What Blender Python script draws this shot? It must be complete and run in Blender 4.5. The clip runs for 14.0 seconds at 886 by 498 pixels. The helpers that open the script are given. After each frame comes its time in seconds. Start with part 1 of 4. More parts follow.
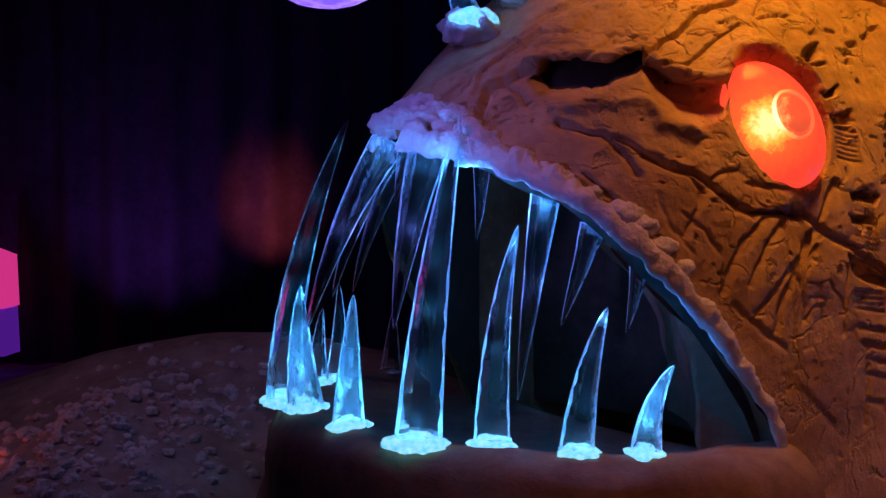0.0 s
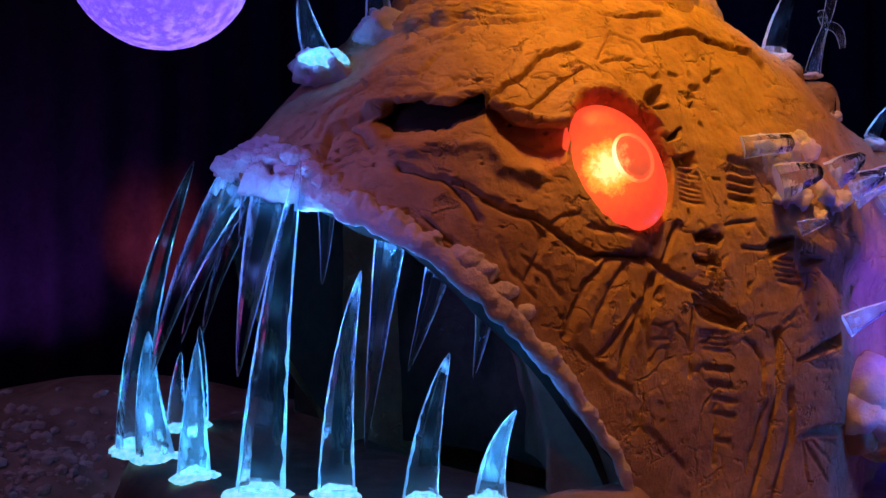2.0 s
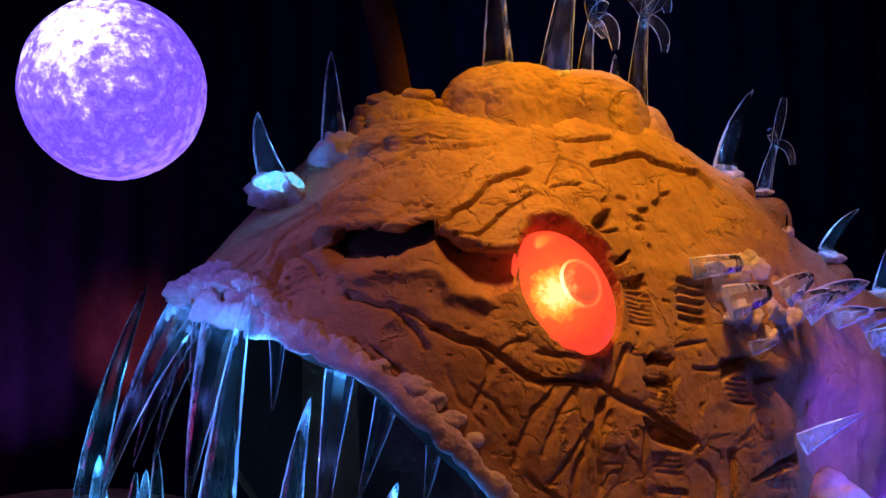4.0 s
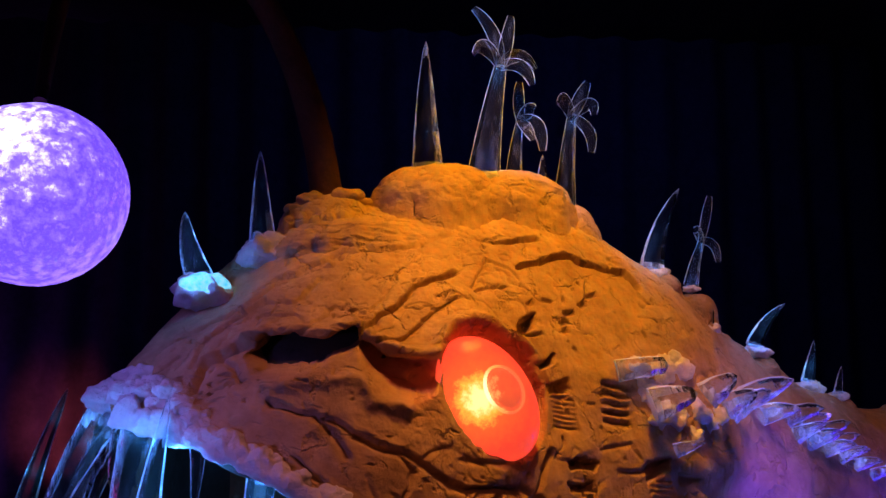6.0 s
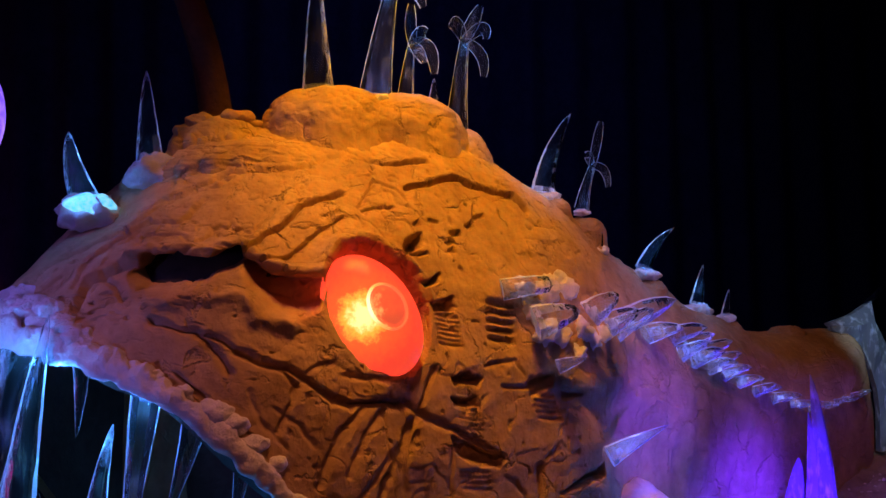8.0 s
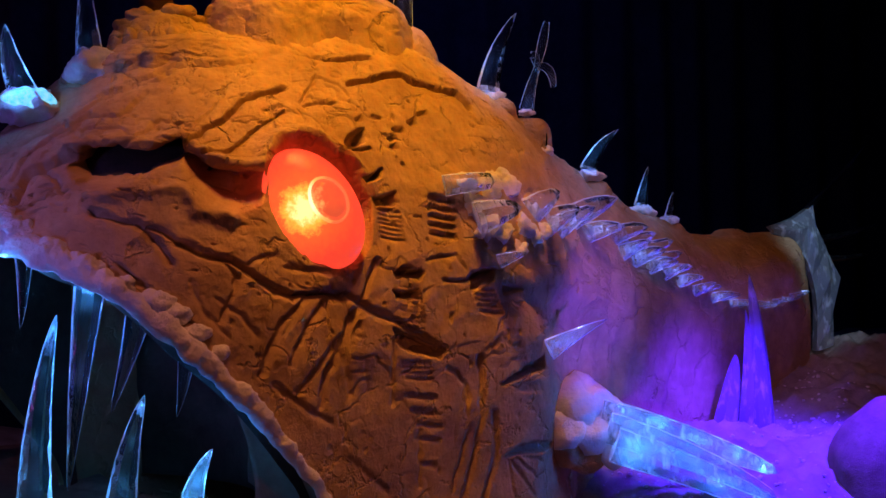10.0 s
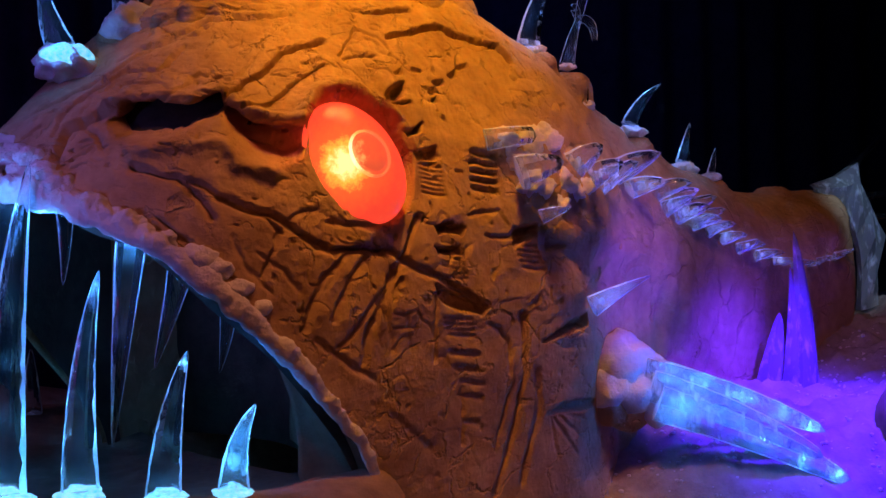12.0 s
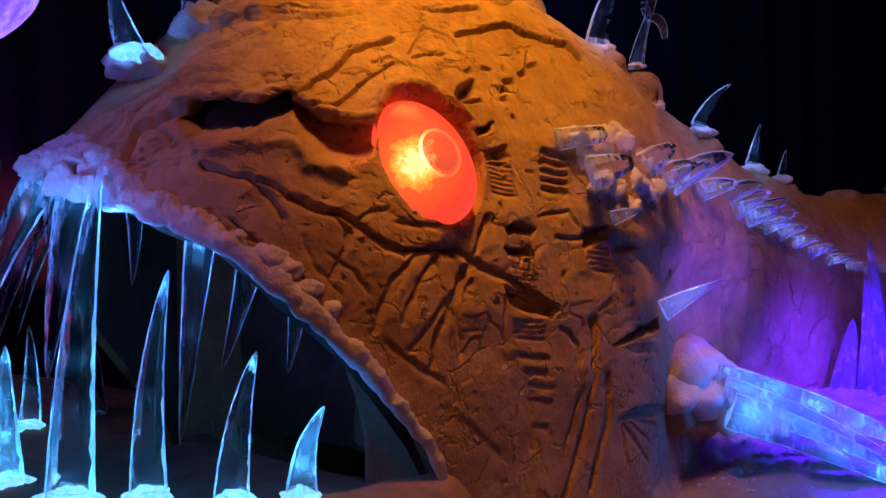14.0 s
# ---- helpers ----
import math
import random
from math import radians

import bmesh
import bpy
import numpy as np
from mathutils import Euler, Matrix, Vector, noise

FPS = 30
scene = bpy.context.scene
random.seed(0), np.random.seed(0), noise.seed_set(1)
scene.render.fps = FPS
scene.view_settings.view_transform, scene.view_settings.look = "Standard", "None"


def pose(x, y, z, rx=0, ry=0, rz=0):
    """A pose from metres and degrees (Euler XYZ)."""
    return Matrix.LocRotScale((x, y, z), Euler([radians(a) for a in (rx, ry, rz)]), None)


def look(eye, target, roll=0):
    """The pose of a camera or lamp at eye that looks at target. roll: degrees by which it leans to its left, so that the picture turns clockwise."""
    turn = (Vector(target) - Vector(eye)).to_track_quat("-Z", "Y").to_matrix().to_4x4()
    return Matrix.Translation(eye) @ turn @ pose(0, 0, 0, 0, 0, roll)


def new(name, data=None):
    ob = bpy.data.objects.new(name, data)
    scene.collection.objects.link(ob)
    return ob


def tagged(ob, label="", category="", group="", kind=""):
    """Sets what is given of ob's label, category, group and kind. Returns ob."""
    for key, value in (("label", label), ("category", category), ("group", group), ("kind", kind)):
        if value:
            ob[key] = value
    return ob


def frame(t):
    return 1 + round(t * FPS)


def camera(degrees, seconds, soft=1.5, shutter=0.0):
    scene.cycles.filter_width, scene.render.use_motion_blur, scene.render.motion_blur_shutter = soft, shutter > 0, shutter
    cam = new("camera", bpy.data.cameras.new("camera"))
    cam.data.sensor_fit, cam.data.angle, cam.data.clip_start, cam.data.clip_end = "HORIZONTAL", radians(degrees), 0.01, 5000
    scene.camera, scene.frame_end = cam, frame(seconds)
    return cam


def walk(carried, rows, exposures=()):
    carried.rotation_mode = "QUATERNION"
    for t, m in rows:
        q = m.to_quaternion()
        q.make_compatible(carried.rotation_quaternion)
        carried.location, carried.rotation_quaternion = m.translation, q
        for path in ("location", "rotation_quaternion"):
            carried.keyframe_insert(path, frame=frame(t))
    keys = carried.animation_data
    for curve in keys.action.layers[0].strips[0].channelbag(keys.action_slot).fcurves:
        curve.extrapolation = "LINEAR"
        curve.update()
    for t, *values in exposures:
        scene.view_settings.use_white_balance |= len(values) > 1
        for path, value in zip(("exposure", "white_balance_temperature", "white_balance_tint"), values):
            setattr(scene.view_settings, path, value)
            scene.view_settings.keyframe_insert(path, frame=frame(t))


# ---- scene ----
cam = camera(46.0, 14.0)
# seconds, eye, yaw to the left, pitch up, roll
ROWS = [
    (0, 0.000, 0.000, 1.600, 0.00, -2.00, 0.00),
    (0.5, 0.051, 0.018, 1.608, -1.11, -2.01, -0.01),
    (1, 0.128, 0.039, 1.622, -2.40, -1.79, 0.01),
    (1.5, 0.213, 0.049, 1.637, -3.38, -1.26, -0.19),
    (2, 0.294, 0.052, 1.666, -4.43, -0.53, -0.39),
    (2.5, 0.345, 0.047, 1.696, -5.09, 0.42, -0.54),
    (3, 0.385, 0.040, 1.728, -5.15, 1.77, -0.63),
    (5.3, 0.485, -0.020, 1.963, -6.39, 6.61, -0.54),
    (5.5, 0.500, -0.017, 1.975, -6.84, 7.01, -0.62),
    (6, 0.539, -0.032, 1.974, -7.94, 7.70, -0.80),
    (6.5, 0.584, -0.051, 1.968, -8.83, 7.53, -0.89),
    (7, 0.618, -0.062, 1.943, -9.96, 6.64, -1.06),
    (7.5, 0.658, -0.077, 1.917, -10.88, 5.48, -1.12),
    (8, 0.697, -0.102, 1.890, -11.93, 4.24, -1.24),
    (8.5, 0.729, -0.132, 1.856, -12.92, 3.18, -1.34),
    (9, 0.758, -0.164, 1.837, -13.76, 1.85, -1.37),
    (9.2, 0.764, -0.177, 1.827, -14.01, 1.37, -1.37),
    (11.3, 0.758, -0.149, 1.762, -13.33, -2.19, -1.67),
    (11.5, 0.750, -0.136, 1.754, -13.01, -2.22, -1.66),
    (12, 0.730, -0.107, 1.747, -12.21, -2.19, -1.61),
    (12.5, 0.710, -0.079, 1.745, -11.47, -2.12, -1.55),
    (13, 0.697, -0.057, 1.739, -10.57, -1.99, -1.50),
    (13.5, 0.675, -0.032, 1.737, -10.02, -1.95, -1.44),
    (14, 0.664, -0.019, 1.731, -9.49, -1.84, -1.40),
]


def aimed(x, y, z, yaw, pitch, roll):
    a, b = radians(yaw), radians(pitch)
    ahead = Vector((-math.sin(a) * math.cos(b), math.cos(a) * math.cos(b), math.sin(b)))
    return look((x, y, z), Vector((x, y, z)) + ahead, roll)


walk(cam, [(t, aimed(*r)) for t, *r in ROWS])

# ---- world and lights ----
world = bpy.data.worlds.new("dark_hall")
scene.world = world
world.use_nodes = True
world.node_tree.nodes["Background"].inputs[0].default_value = (0.015, 0.012, 0.06, 1)
world.node_tree.nodes["Background"].inputs[1].default_value = 0.22
scene.view_settings.exposure = 0.0


def spot(name, at, to, power, color, cone, blend=0.6, size=0.08):
    d = bpy.data.lights.new(name, "SPOT")
    d.energy, d.color, d.spot_size, d.spot_blend, d.shadow_soft_size = power, color, radians(cone), blend, size
    ob = new(name, d)
    ob.matrix_world = look(at, to)
    return ob


def glow(name, at, power, color, size=0.03):
    d = bpy.data.lights.new(name, "POINT")
    d.energy, d.color, d.shadow_soft_size = power, color, size
    ob = new(name, d)
    ob.location = at
    return ob


ORANGE = (1.0, 0.365, 0.002)
RED = (1.0, 0.265, 0.16)
spot("orange_spot", (1.6, 3.1, 5.6), (1.5, 4.65, 2.35), 800, ORANGE, 41, 0.95)
spot("dim_red_wash", (1.3, 2.55, 5.6), (1.6, 4.1, 1.45), 255, RED, 54, 1.0)
# front and back washes: unseen fills added to lift dim parts of the body
spot("front_red_wash", (1.1, 0.4, 3.6), (1.35, 4.1, 0.85), 42, RED, 34, 1.0)
spot("back_red_wash", (2.9, 2.3, 5.4), (3.7, 5.7, 1.7), 240, (1.0, 0.32, 0.07), 48, 1.0)
spot("violet_spot", (3.35, 3.3, 0.95), (2.85, 5.0, 1.38), 230, (0.14, 0.03, 1.0), 32, 0.9)
# added fills without a known lamp: chips, tail fin and left heap
spot("chip_spot", (3.2, 2.8, 3.0), (2.95, 5.0, 1.86), 75, (0.36, 0.30, 1.0), 22, 0.8)
spot("tail_spot", (4.9, 4.6, 4.2), (5.5, 6.88, 1.5), 230, (0.4, 0.65, 1.0), 16, 0.8)
spot("heap_spot", (-2.6, 3.6, 4.4), (-1.6, 6.0, 0.5), 80, (0.75, 0.34, 0.62), 46, 0.9)
spot("crown_spot", (0.3, 3.2, 4.6), (1.62, 4.82, 3.48), 320, (0.11, 0.30, 1.0), 24, 0.6)
spot("back_blue_spot", (4.4, 3.6, 4.6), (3.0, 5.5, 2.6), 22, (0.08, 0.24, 1.0), 24, 0.8)
spot("nose_spot", (-2.0, 2.2, 1.6), (0.1, 4.2, 1.6), 135, (0.34, 0.2, 1.0), 30, 0.9)
spot("drape_red_spot", (-1.75, 9.5, 0.95), (-1.8, 11, 1.65), 170, (1.0, 0.12, 0.18), 44, 1.0)
# added fill that gives the black drape a dark blue tone
spot("drape_blue_wash", (3.0, 5.8, 5.7), (2.6, 11, 3.2), 150, (0.06, 0.10, 1.0), 110, 1.0)
spot("drape_violet_spot", (-3.2, 9.5, 0.25), (-3.0, 11, 2.0), 110, (0.35, 0.08, 1.0), 80, 1.0)
spot("drape_violet_spot", (-5.4, 9.3, 0.3), (-5.4, 11, 1.6), 40, (0.45, 0.06, 1.0), 90, 1.0)

# ---- materials ----


def material(name):
    m = bpy.data.materials.new(name)
    m.use_nodes = True
    return m, m.node_tree, m.node_tree.nodes["Principled BSDF"]


def rough_surface(name, a, b, scale, rough=0.85, bump=0.5, fine=90.0, spread=(0.35, 0.65), cracks=0.0):
    """Two colours mixed by coarse noise, with coarse and fine relief."""
    m, nt, p = material(name)
    tc = nt.nodes.new("ShaderNodeTexCoord")
    n1, n2, n3 = (nt.nodes.new("ShaderNodeTexNoise") for _ in range(3))
    for n, s, d in ((n1, scale, 6), (n2, fine, 8), (n3, scale * 5, 8)):
        n.inputs["Scale"].default_value, n.inputs["Detail"].default_value, n.inputs["Roughness"].default_value = s, d, 0.62
        nt.links.new(tc.outputs["Object"], n.inputs["Vector"])
    ramp = nt.nodes.new("ShaderNodeValToRGB")
    ramp.color_ramp.elements[0].position, ramp.color_ramp.elements[1].position = spread
    ramp.color_ramp.elements[0].color, ramp.color_ramp.elements[1].color = (*a, 1), (*b, 1)
    add = nt.nodes.new("ShaderNodeMath")
    add.operation = "MULTIPLY_ADD"
    add.inputs[1].default_value = 0.45
    nt.links.new(n3.outputs["Fac"], add.inputs[0])
    half = nt.nodes.new("ShaderNodeMath")
    half.operation = "MULTIPLY"
    half.inputs[1].default_value = 0.55
    nt.links.new(n1.outputs["Fac"], half.inputs[0])
    nt.links.new(half.outputs[0], add.inputs[2])
    nt.links.new(add.outputs[0], ramp.inputs[0])
    nt.links.new(ramp.outputs[0], p.inputs["Base Color"])
    mix = nt.nodes.new("ShaderNodeMath")
    mix.operation = "MULTIPLY_ADD"
    mix.inputs[1].default_value = 0.35
    nt.links.new(n2.outputs["Fac"], mix.inputs[0])
    nt.links.new(n3.outputs["Fac"], mix.inputs[2])
    height = mix.outputs[0]
    if cracks:
        # broken hairline cracks between rough plates
        wob, vor, rng_, msk, tot = (nt.nodes.new(k) for k in ("ShaderNodeVectorMath", "ShaderNodeTexVoronoi", "ShaderNodeMapRange", "ShaderNodeMapRange", "ShaderNodeMath"))
        wob.operation = "MULTIPLY_ADD"
        wob.inputs[1].default_value = (0.45, 0.45, 0.45)
        nt.links.new(n1.outputs["Color"], wob.inputs[0]), nt.links.new(tc.outputs["Object"], wob.inputs[2])
        vor.feature = "DISTANCE_TO_EDGE"
        vor.inputs["Scale"].default_value = cracks
        nt.links.new(wob.outputs[0], vor.inputs["Vector"])
        rng_.inputs[2].default_value, rng_.inputs[3].default_value, rng_.inputs[4].default_value = 0.045, -1.5, 0.0
        nt.links.new(vor.outputs["Distance"], rng_.inputs[0])
        msk.inputs[1].default_value, msk.inputs[2].default_value = 0.46, 0.60
        nt.links.new(n3.outputs["Fac"], msk.inputs[0])
        tot.operation = "MULTIPLY_ADD"
        nt.links.new(rng_.outputs[0], tot.inputs[0]), nt.links.new(msk.outputs[0], tot.inputs[1]), nt.links.new(mix.outputs[0], tot.inputs[2])
        height = tot.outputs[0]
    bm_ = nt.nodes.new("ShaderNodeBump")
    bm_.inputs["Strength"].default_value, bm_.inputs["Distance"].default_value = bump, 0.02
    nt.links.new(height, bm_.inputs["Height"])
    nt.links.new(bm_.outputs[0], p.inputs["Normal"])
    p.inputs["Roughness"].default_value = rough
    p.inputs["Specular IOR Level"].default_value = 0.25
    return m


def ice(name, tint, cloud=0.15, rough=0.05, milk=(0.75, 0.9, 1.0)):
    """Clear ice: glass with cloudy streaks that scatter the light."""
    m, nt, p = material(name)
    nt.nodes.remove(p)
    out = nt.nodes["Material Output"]
    g = nt.nodes.new("ShaderNodeBsdfGlass")
    g.inputs["Color"].default_value, g.inputs["Roughness"].default_value, g.inputs["IOR"].default_value = (*tint, 1), rough, 1.31
    t = nt.nodes.new("ShaderNodeBsdfTranslucent")
    d = nt.nodes.new("ShaderNodeBsdfDiffuse")
    t.inputs["Color"].default_value = d.inputs["Color"].default_value = (*milk, 1)
    td, mixed = nt.nodes.new("ShaderNodeMixShader"), nt.nodes.new("ShaderNodeMixShader")
    nt.links.new(t.outputs[0], td.inputs[1]), nt.links.new(d.outputs[0], td.inputs[2])
    tc, n = nt.nodes.new("ShaderNodeTexCoord"), nt.nodes.new("ShaderNodeTexNoise")
    mp = nt.nodes.new("ShaderNodeMapping")
    mp.inputs["Scale"].default_value = (1, 1, 0.4)
    nt.links.new(tc.outputs["Object"], mp.inputs[0]), nt.links.new(mp.outputs[0], n.inputs["Vector"])
    n.inputs["Scale"].default_value, n.inputs["Detail"].default_value = 22, 6
    r = nt.nodes.new("ShaderNodeMapRange")
    r.inputs[1].default_value, r.inputs[2].default_value, r.inputs[3].default_value, r.inputs[4].default_value = 0.52, 0.72, min(1, cloud * 0.35), min(1, cloud * 3.0)
    nt.links.new(n.outputs["Fac"], r.inputs[0]), nt.links.new(r.outputs[0], mixed.inputs[0])
    nt.links.new(g.outputs[0], mixed.inputs[1]), nt.links.new(td.outputs[0], mixed.inputs[2])
    b = nt.nodes.new("ShaderNodeBump")
    b.inputs["Strength"].default_value, b.inputs["Distance"].default_value = 0.35, 0.02
    nt.links.new(n.outputs["Fac"], b.inputs["Height"])
    nt.links.new(b.outputs[0], g.inputs["Normal"])
    nt.links.new(mixed.outputs[0], out.inputs["Surface"])
    return m


def lit(name, color, strength):
    m, nt, p = material(name)
    p.inputs["Base Color"].default_value = (*color, 1)
    p.inputs["Emission Color"].default_value, p.inputs["Emission Strength"].default_value = (*color, 1), strength
    return m


SAND = rough_surface("carved_packed_snow_with_sand", (0.31, 0.20, 0.10), (0.58, 0.42, 0.24), 2.2, 0.85, 0.75, 70, cracks=3.4)
# packed sand in a darker tone, for jaw, inner cheek and dark mound
DARK_SAND = rough_surface("darker_packed_sand", (0.16, 0.11, 0.08), (0.30, 0.22, 0.16), 2.5)
SNOW = rough_surface("crusted_snow", (0.62, 0.64, 0.68), (0.82, 0.83, 0.85), 6.0, 0.7, 0.8)
GROUND = rough_surface("dirty_trodden_snow", (0.14, 0.11, 0.10), (0.42, 0.38, 0.36), 1.3, 0.8, 0.9, 60)
CURTAIN = rough_surface("black_drape_cloth", (0.02, 0.018, 0.022), (0.045, 0.04, 0.05), 3.0, 0.9, 0.1)
ICE = ice("clear_ice", (0.95, 0.98, 1.0), 0.012)
# white strip material standing in for light reflected along clear ice edges
EDGE_GLINT = ice("edge_glint_ice", (0.93, 0.97, 1.0), 2.6, 0.3)
ICE_MILKY = ice("milky_ice", (0.9, 0.97, 1.0), 0.22, 0.10)
TAIL_ICE = ice("pale_frosted_ice", (0.95, 0.98, 1.0), 0.8, 0.15)
WOOD = rough_surface("rusty_brown_rod", (0.05, 0.022, 0.014), (0.10, 0.045, 0.028), 8.0)
# near-black tone: the deep shade of the mouth is put into the colour
THROAT = rough_surface("shade_dark_throat", (0.03, 0.034, 0.026), (0.075, 0.08, 0.06), 3.0, 0.75)
ICE_CHIP = ice("frosted_ice", (0.95, 0.97, 1.0), 0.75, 0.08)
ICE_PALM = ice("carved_clear_ice", (0.95, 0.97, 1.0), 0.05, 0.04)
ICE_FIN = ice("lit_fin_ice", (0.9, 0.97, 1.0), 0.28, 0.06)
# part of the violet light on the crystals is put into this tint
ICE_VIOLET = ice("violet_light_tint_ice", (0.9, 0.85, 1.0), 0.9, 0.2, (0.6, 0.5, 1.0))
VIOLET_ICE = lit("violet_lit_block_ice", (0.25, 0.03, 0.8), 0.25)
PINK = lit("pink_lit_ice", (1.0, 0.05, 0.36), 0.6)


def inner_glow(name, stops, center, reach, grain, lo, hi, strength, gloss=0.15):
    """Emission painted as light from a lamp inside: brightest near center, speckled as by bubbles."""
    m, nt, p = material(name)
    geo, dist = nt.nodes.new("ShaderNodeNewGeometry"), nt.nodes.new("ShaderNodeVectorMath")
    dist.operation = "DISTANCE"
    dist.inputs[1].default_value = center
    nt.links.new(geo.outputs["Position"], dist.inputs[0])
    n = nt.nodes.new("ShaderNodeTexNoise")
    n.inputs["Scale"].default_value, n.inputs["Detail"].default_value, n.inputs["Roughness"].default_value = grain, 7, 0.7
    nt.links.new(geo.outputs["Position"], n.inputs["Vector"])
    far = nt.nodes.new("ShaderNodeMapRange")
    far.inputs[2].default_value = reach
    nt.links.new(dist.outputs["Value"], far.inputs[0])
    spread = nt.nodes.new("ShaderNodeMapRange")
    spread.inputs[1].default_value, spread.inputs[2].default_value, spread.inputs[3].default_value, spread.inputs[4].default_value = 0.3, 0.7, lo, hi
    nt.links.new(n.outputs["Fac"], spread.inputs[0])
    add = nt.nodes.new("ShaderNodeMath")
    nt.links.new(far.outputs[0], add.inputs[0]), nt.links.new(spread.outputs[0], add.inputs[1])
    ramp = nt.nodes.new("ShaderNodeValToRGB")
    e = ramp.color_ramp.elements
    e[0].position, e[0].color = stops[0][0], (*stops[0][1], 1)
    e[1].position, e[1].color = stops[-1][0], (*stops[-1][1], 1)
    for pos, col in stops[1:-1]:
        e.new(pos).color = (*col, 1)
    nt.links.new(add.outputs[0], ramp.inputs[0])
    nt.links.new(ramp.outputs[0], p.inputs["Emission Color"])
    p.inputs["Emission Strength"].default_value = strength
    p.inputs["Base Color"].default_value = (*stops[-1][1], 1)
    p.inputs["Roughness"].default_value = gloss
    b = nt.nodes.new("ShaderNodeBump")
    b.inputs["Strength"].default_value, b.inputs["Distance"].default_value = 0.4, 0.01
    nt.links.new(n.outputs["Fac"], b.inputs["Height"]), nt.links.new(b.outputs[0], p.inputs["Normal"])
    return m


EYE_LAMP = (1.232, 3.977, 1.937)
EYE_MAT = inner_glow("red_lit_ice", ((0.16, (1.0, 0.85, 0.30)), (0.31, (0.97, 0.42, 0.05)), (0.50, (0.8, 0.10, 0.022)), (1.0, (0.70, 0.045, 0.022))), EYE_LAMP, 0.22, 34, -0.12, 0.12, 1.35)
IRIS_RIM = inner_glow("lit_rim_ice", ((0.22, (1.0, 0.92, 0.45)), (0.55, (0.95, 0.36, 0.08)), (0.9, (0.78, 0.10, 0.035))), (1.249, 3.967, 1.967), 0.15, 40, -0.08, 0.08, 1.5)
IRIS = inner_glow("lit_pupil_ice", ((0.15, (1.0, 0.45, 0.12)), (0.40, (0.72, 0.09, 0.03)), (0.8, (0.62, 0.07, 0.03)), (1.0, (0.45, 0.05, 0.02))), (1.232, 3.977, 1.937), 0.22, 26, -0.22, 0.22, 1.15, 0.08)
BALL_MAT = inner_glow("violet_lit_ice", ((0.10, (1.0, 0.98, 1.0)), (0.19, (0.62, 0.52, 1.0)), (0.34, (0.24, 0.13, 1.0)), (0.66, (0.11, 0.045, 0.58)), (1.0, (0.32, 0.17, 0.9))), (-0.538, 3.68, 2.914), 0.69, 20, -0.36, 0.30, 1.6)
# snow that emits by itself, in place of LEDs buried below it
GLOW_SNOW = inner_glow("emissive_snow", ((0.0, (0.45, 0.95, 1.0)), (1.0, (0.02, 0.45, 0.95))), (0, 0, 0), 12, 45, -0.45, 0.65, 1.0, 0.8)
CRUMB = rough_surface("grey_snow_crumbs", (0.4, 0.39, 0.41), (0.65, 0.64, 0.67), 9.0, 0.8, 0.6)

# ---- helpers for parts ----


def thing(name, at, label, category, **more):
    ob = new(name)
    ob.location = at
    ob.empty_display_size = 0.1
    bpy.context.view_layer.update()
    return tagged(ob, label, category, **more)


def mesh_of(name, verts, faces, mat, smooth=True):
    me = bpy.data.meshes.new(name)
    me.from_pydata([tuple(v) for v in verts], [], faces)
    me.materials.append(mat)
    if smooth:
        me.shade_smooth()
    me.update()
    return me


def under(name, me, parent, label=""):
    ob = new(name, me)
    if parent is not None:
        ob.parent = parent
        if parent.parent is None:
            ob.matrix_parent_inverse = Matrix.Translation(-parent.location)
    if label:
        tagged(ob, label)
    return ob


def grid_faces(nu, nv, wrap=False, off=0, flip=False):
    i, j = np.meshgrid(np.arange(nu - 1), np.arange(nv if wrap else nv - 1), indexing="ij")
    k = (j + 1) % nv
    q = np.stack([i * nv + j, (i + 1) * nv + j, (i + 1) * nv + k, i * nv + k], -1).reshape(-1, 4) + off
    return (q[:, ::-1] if flip else q).tolist()


def tube(points, radii, sides=10, squash=1.0, facet=None, twist=0.0):
    """A closed tapering tube through the points: verts and faces."""
    pts = [Vector(p) for p in points]
    verts, n = [], len(pts)
    side = None
    for k, p in enumerate(pts):
        d = (pts[min(k + 1, n - 1)] - pts[max(k - 1, 0)]).normalized()
        if side is None:
            side = d.cross(Vector((0, 1, 0.01))).normalized()
        side = (side - d * side.dot(d)).normalized()
        other = d.cross(side)
        for j in range(sides):
            a = 2 * math.pi * j / sides + twist * k
            r = radii[k] * (1 if facet is None else facet[j % len(facet)])
            verts.append(p + side * (r * math.cos(a)) + other * (r * squash * math.sin(a)))
    faces = grid_faces(n, sides, True)
    faces.append(list(range(sides))[::-1]), faces.append(list(range((n - 1) * sides, n * sides)))
    return verts, faces


def bezier(a, b, c, n):
    a, b, c = Vector(a), Vector(b), Vector(c)
    return [a * (1 - t) ** 2 + b * (2 * t * (1 - t)) + c * t * t for t in (k / (n - 1) for k in range(n))]


def fang(base, tip, bend, radius, rng, rows=22, sides=9, squash=0.8, power=0.75):
    """An ice tooth: a bent, hand-cut cone."""
    base, tip = Vector(base), Vector(tip)
    pts = bezier(base, (base + tip) / 2 + Vector(bend), tip, rows)
    facet = [rng.uniform(0.86, 1.08) for _ in range(sides)]
    radii = [radius * (max(1 - k / (rows - 1), 0.0) ** power * 0.97 + 0.03) * rng.uniform(0.985, 1.015) for k in range(rows)]
    return tube(pts, radii, sides, squash, facet)


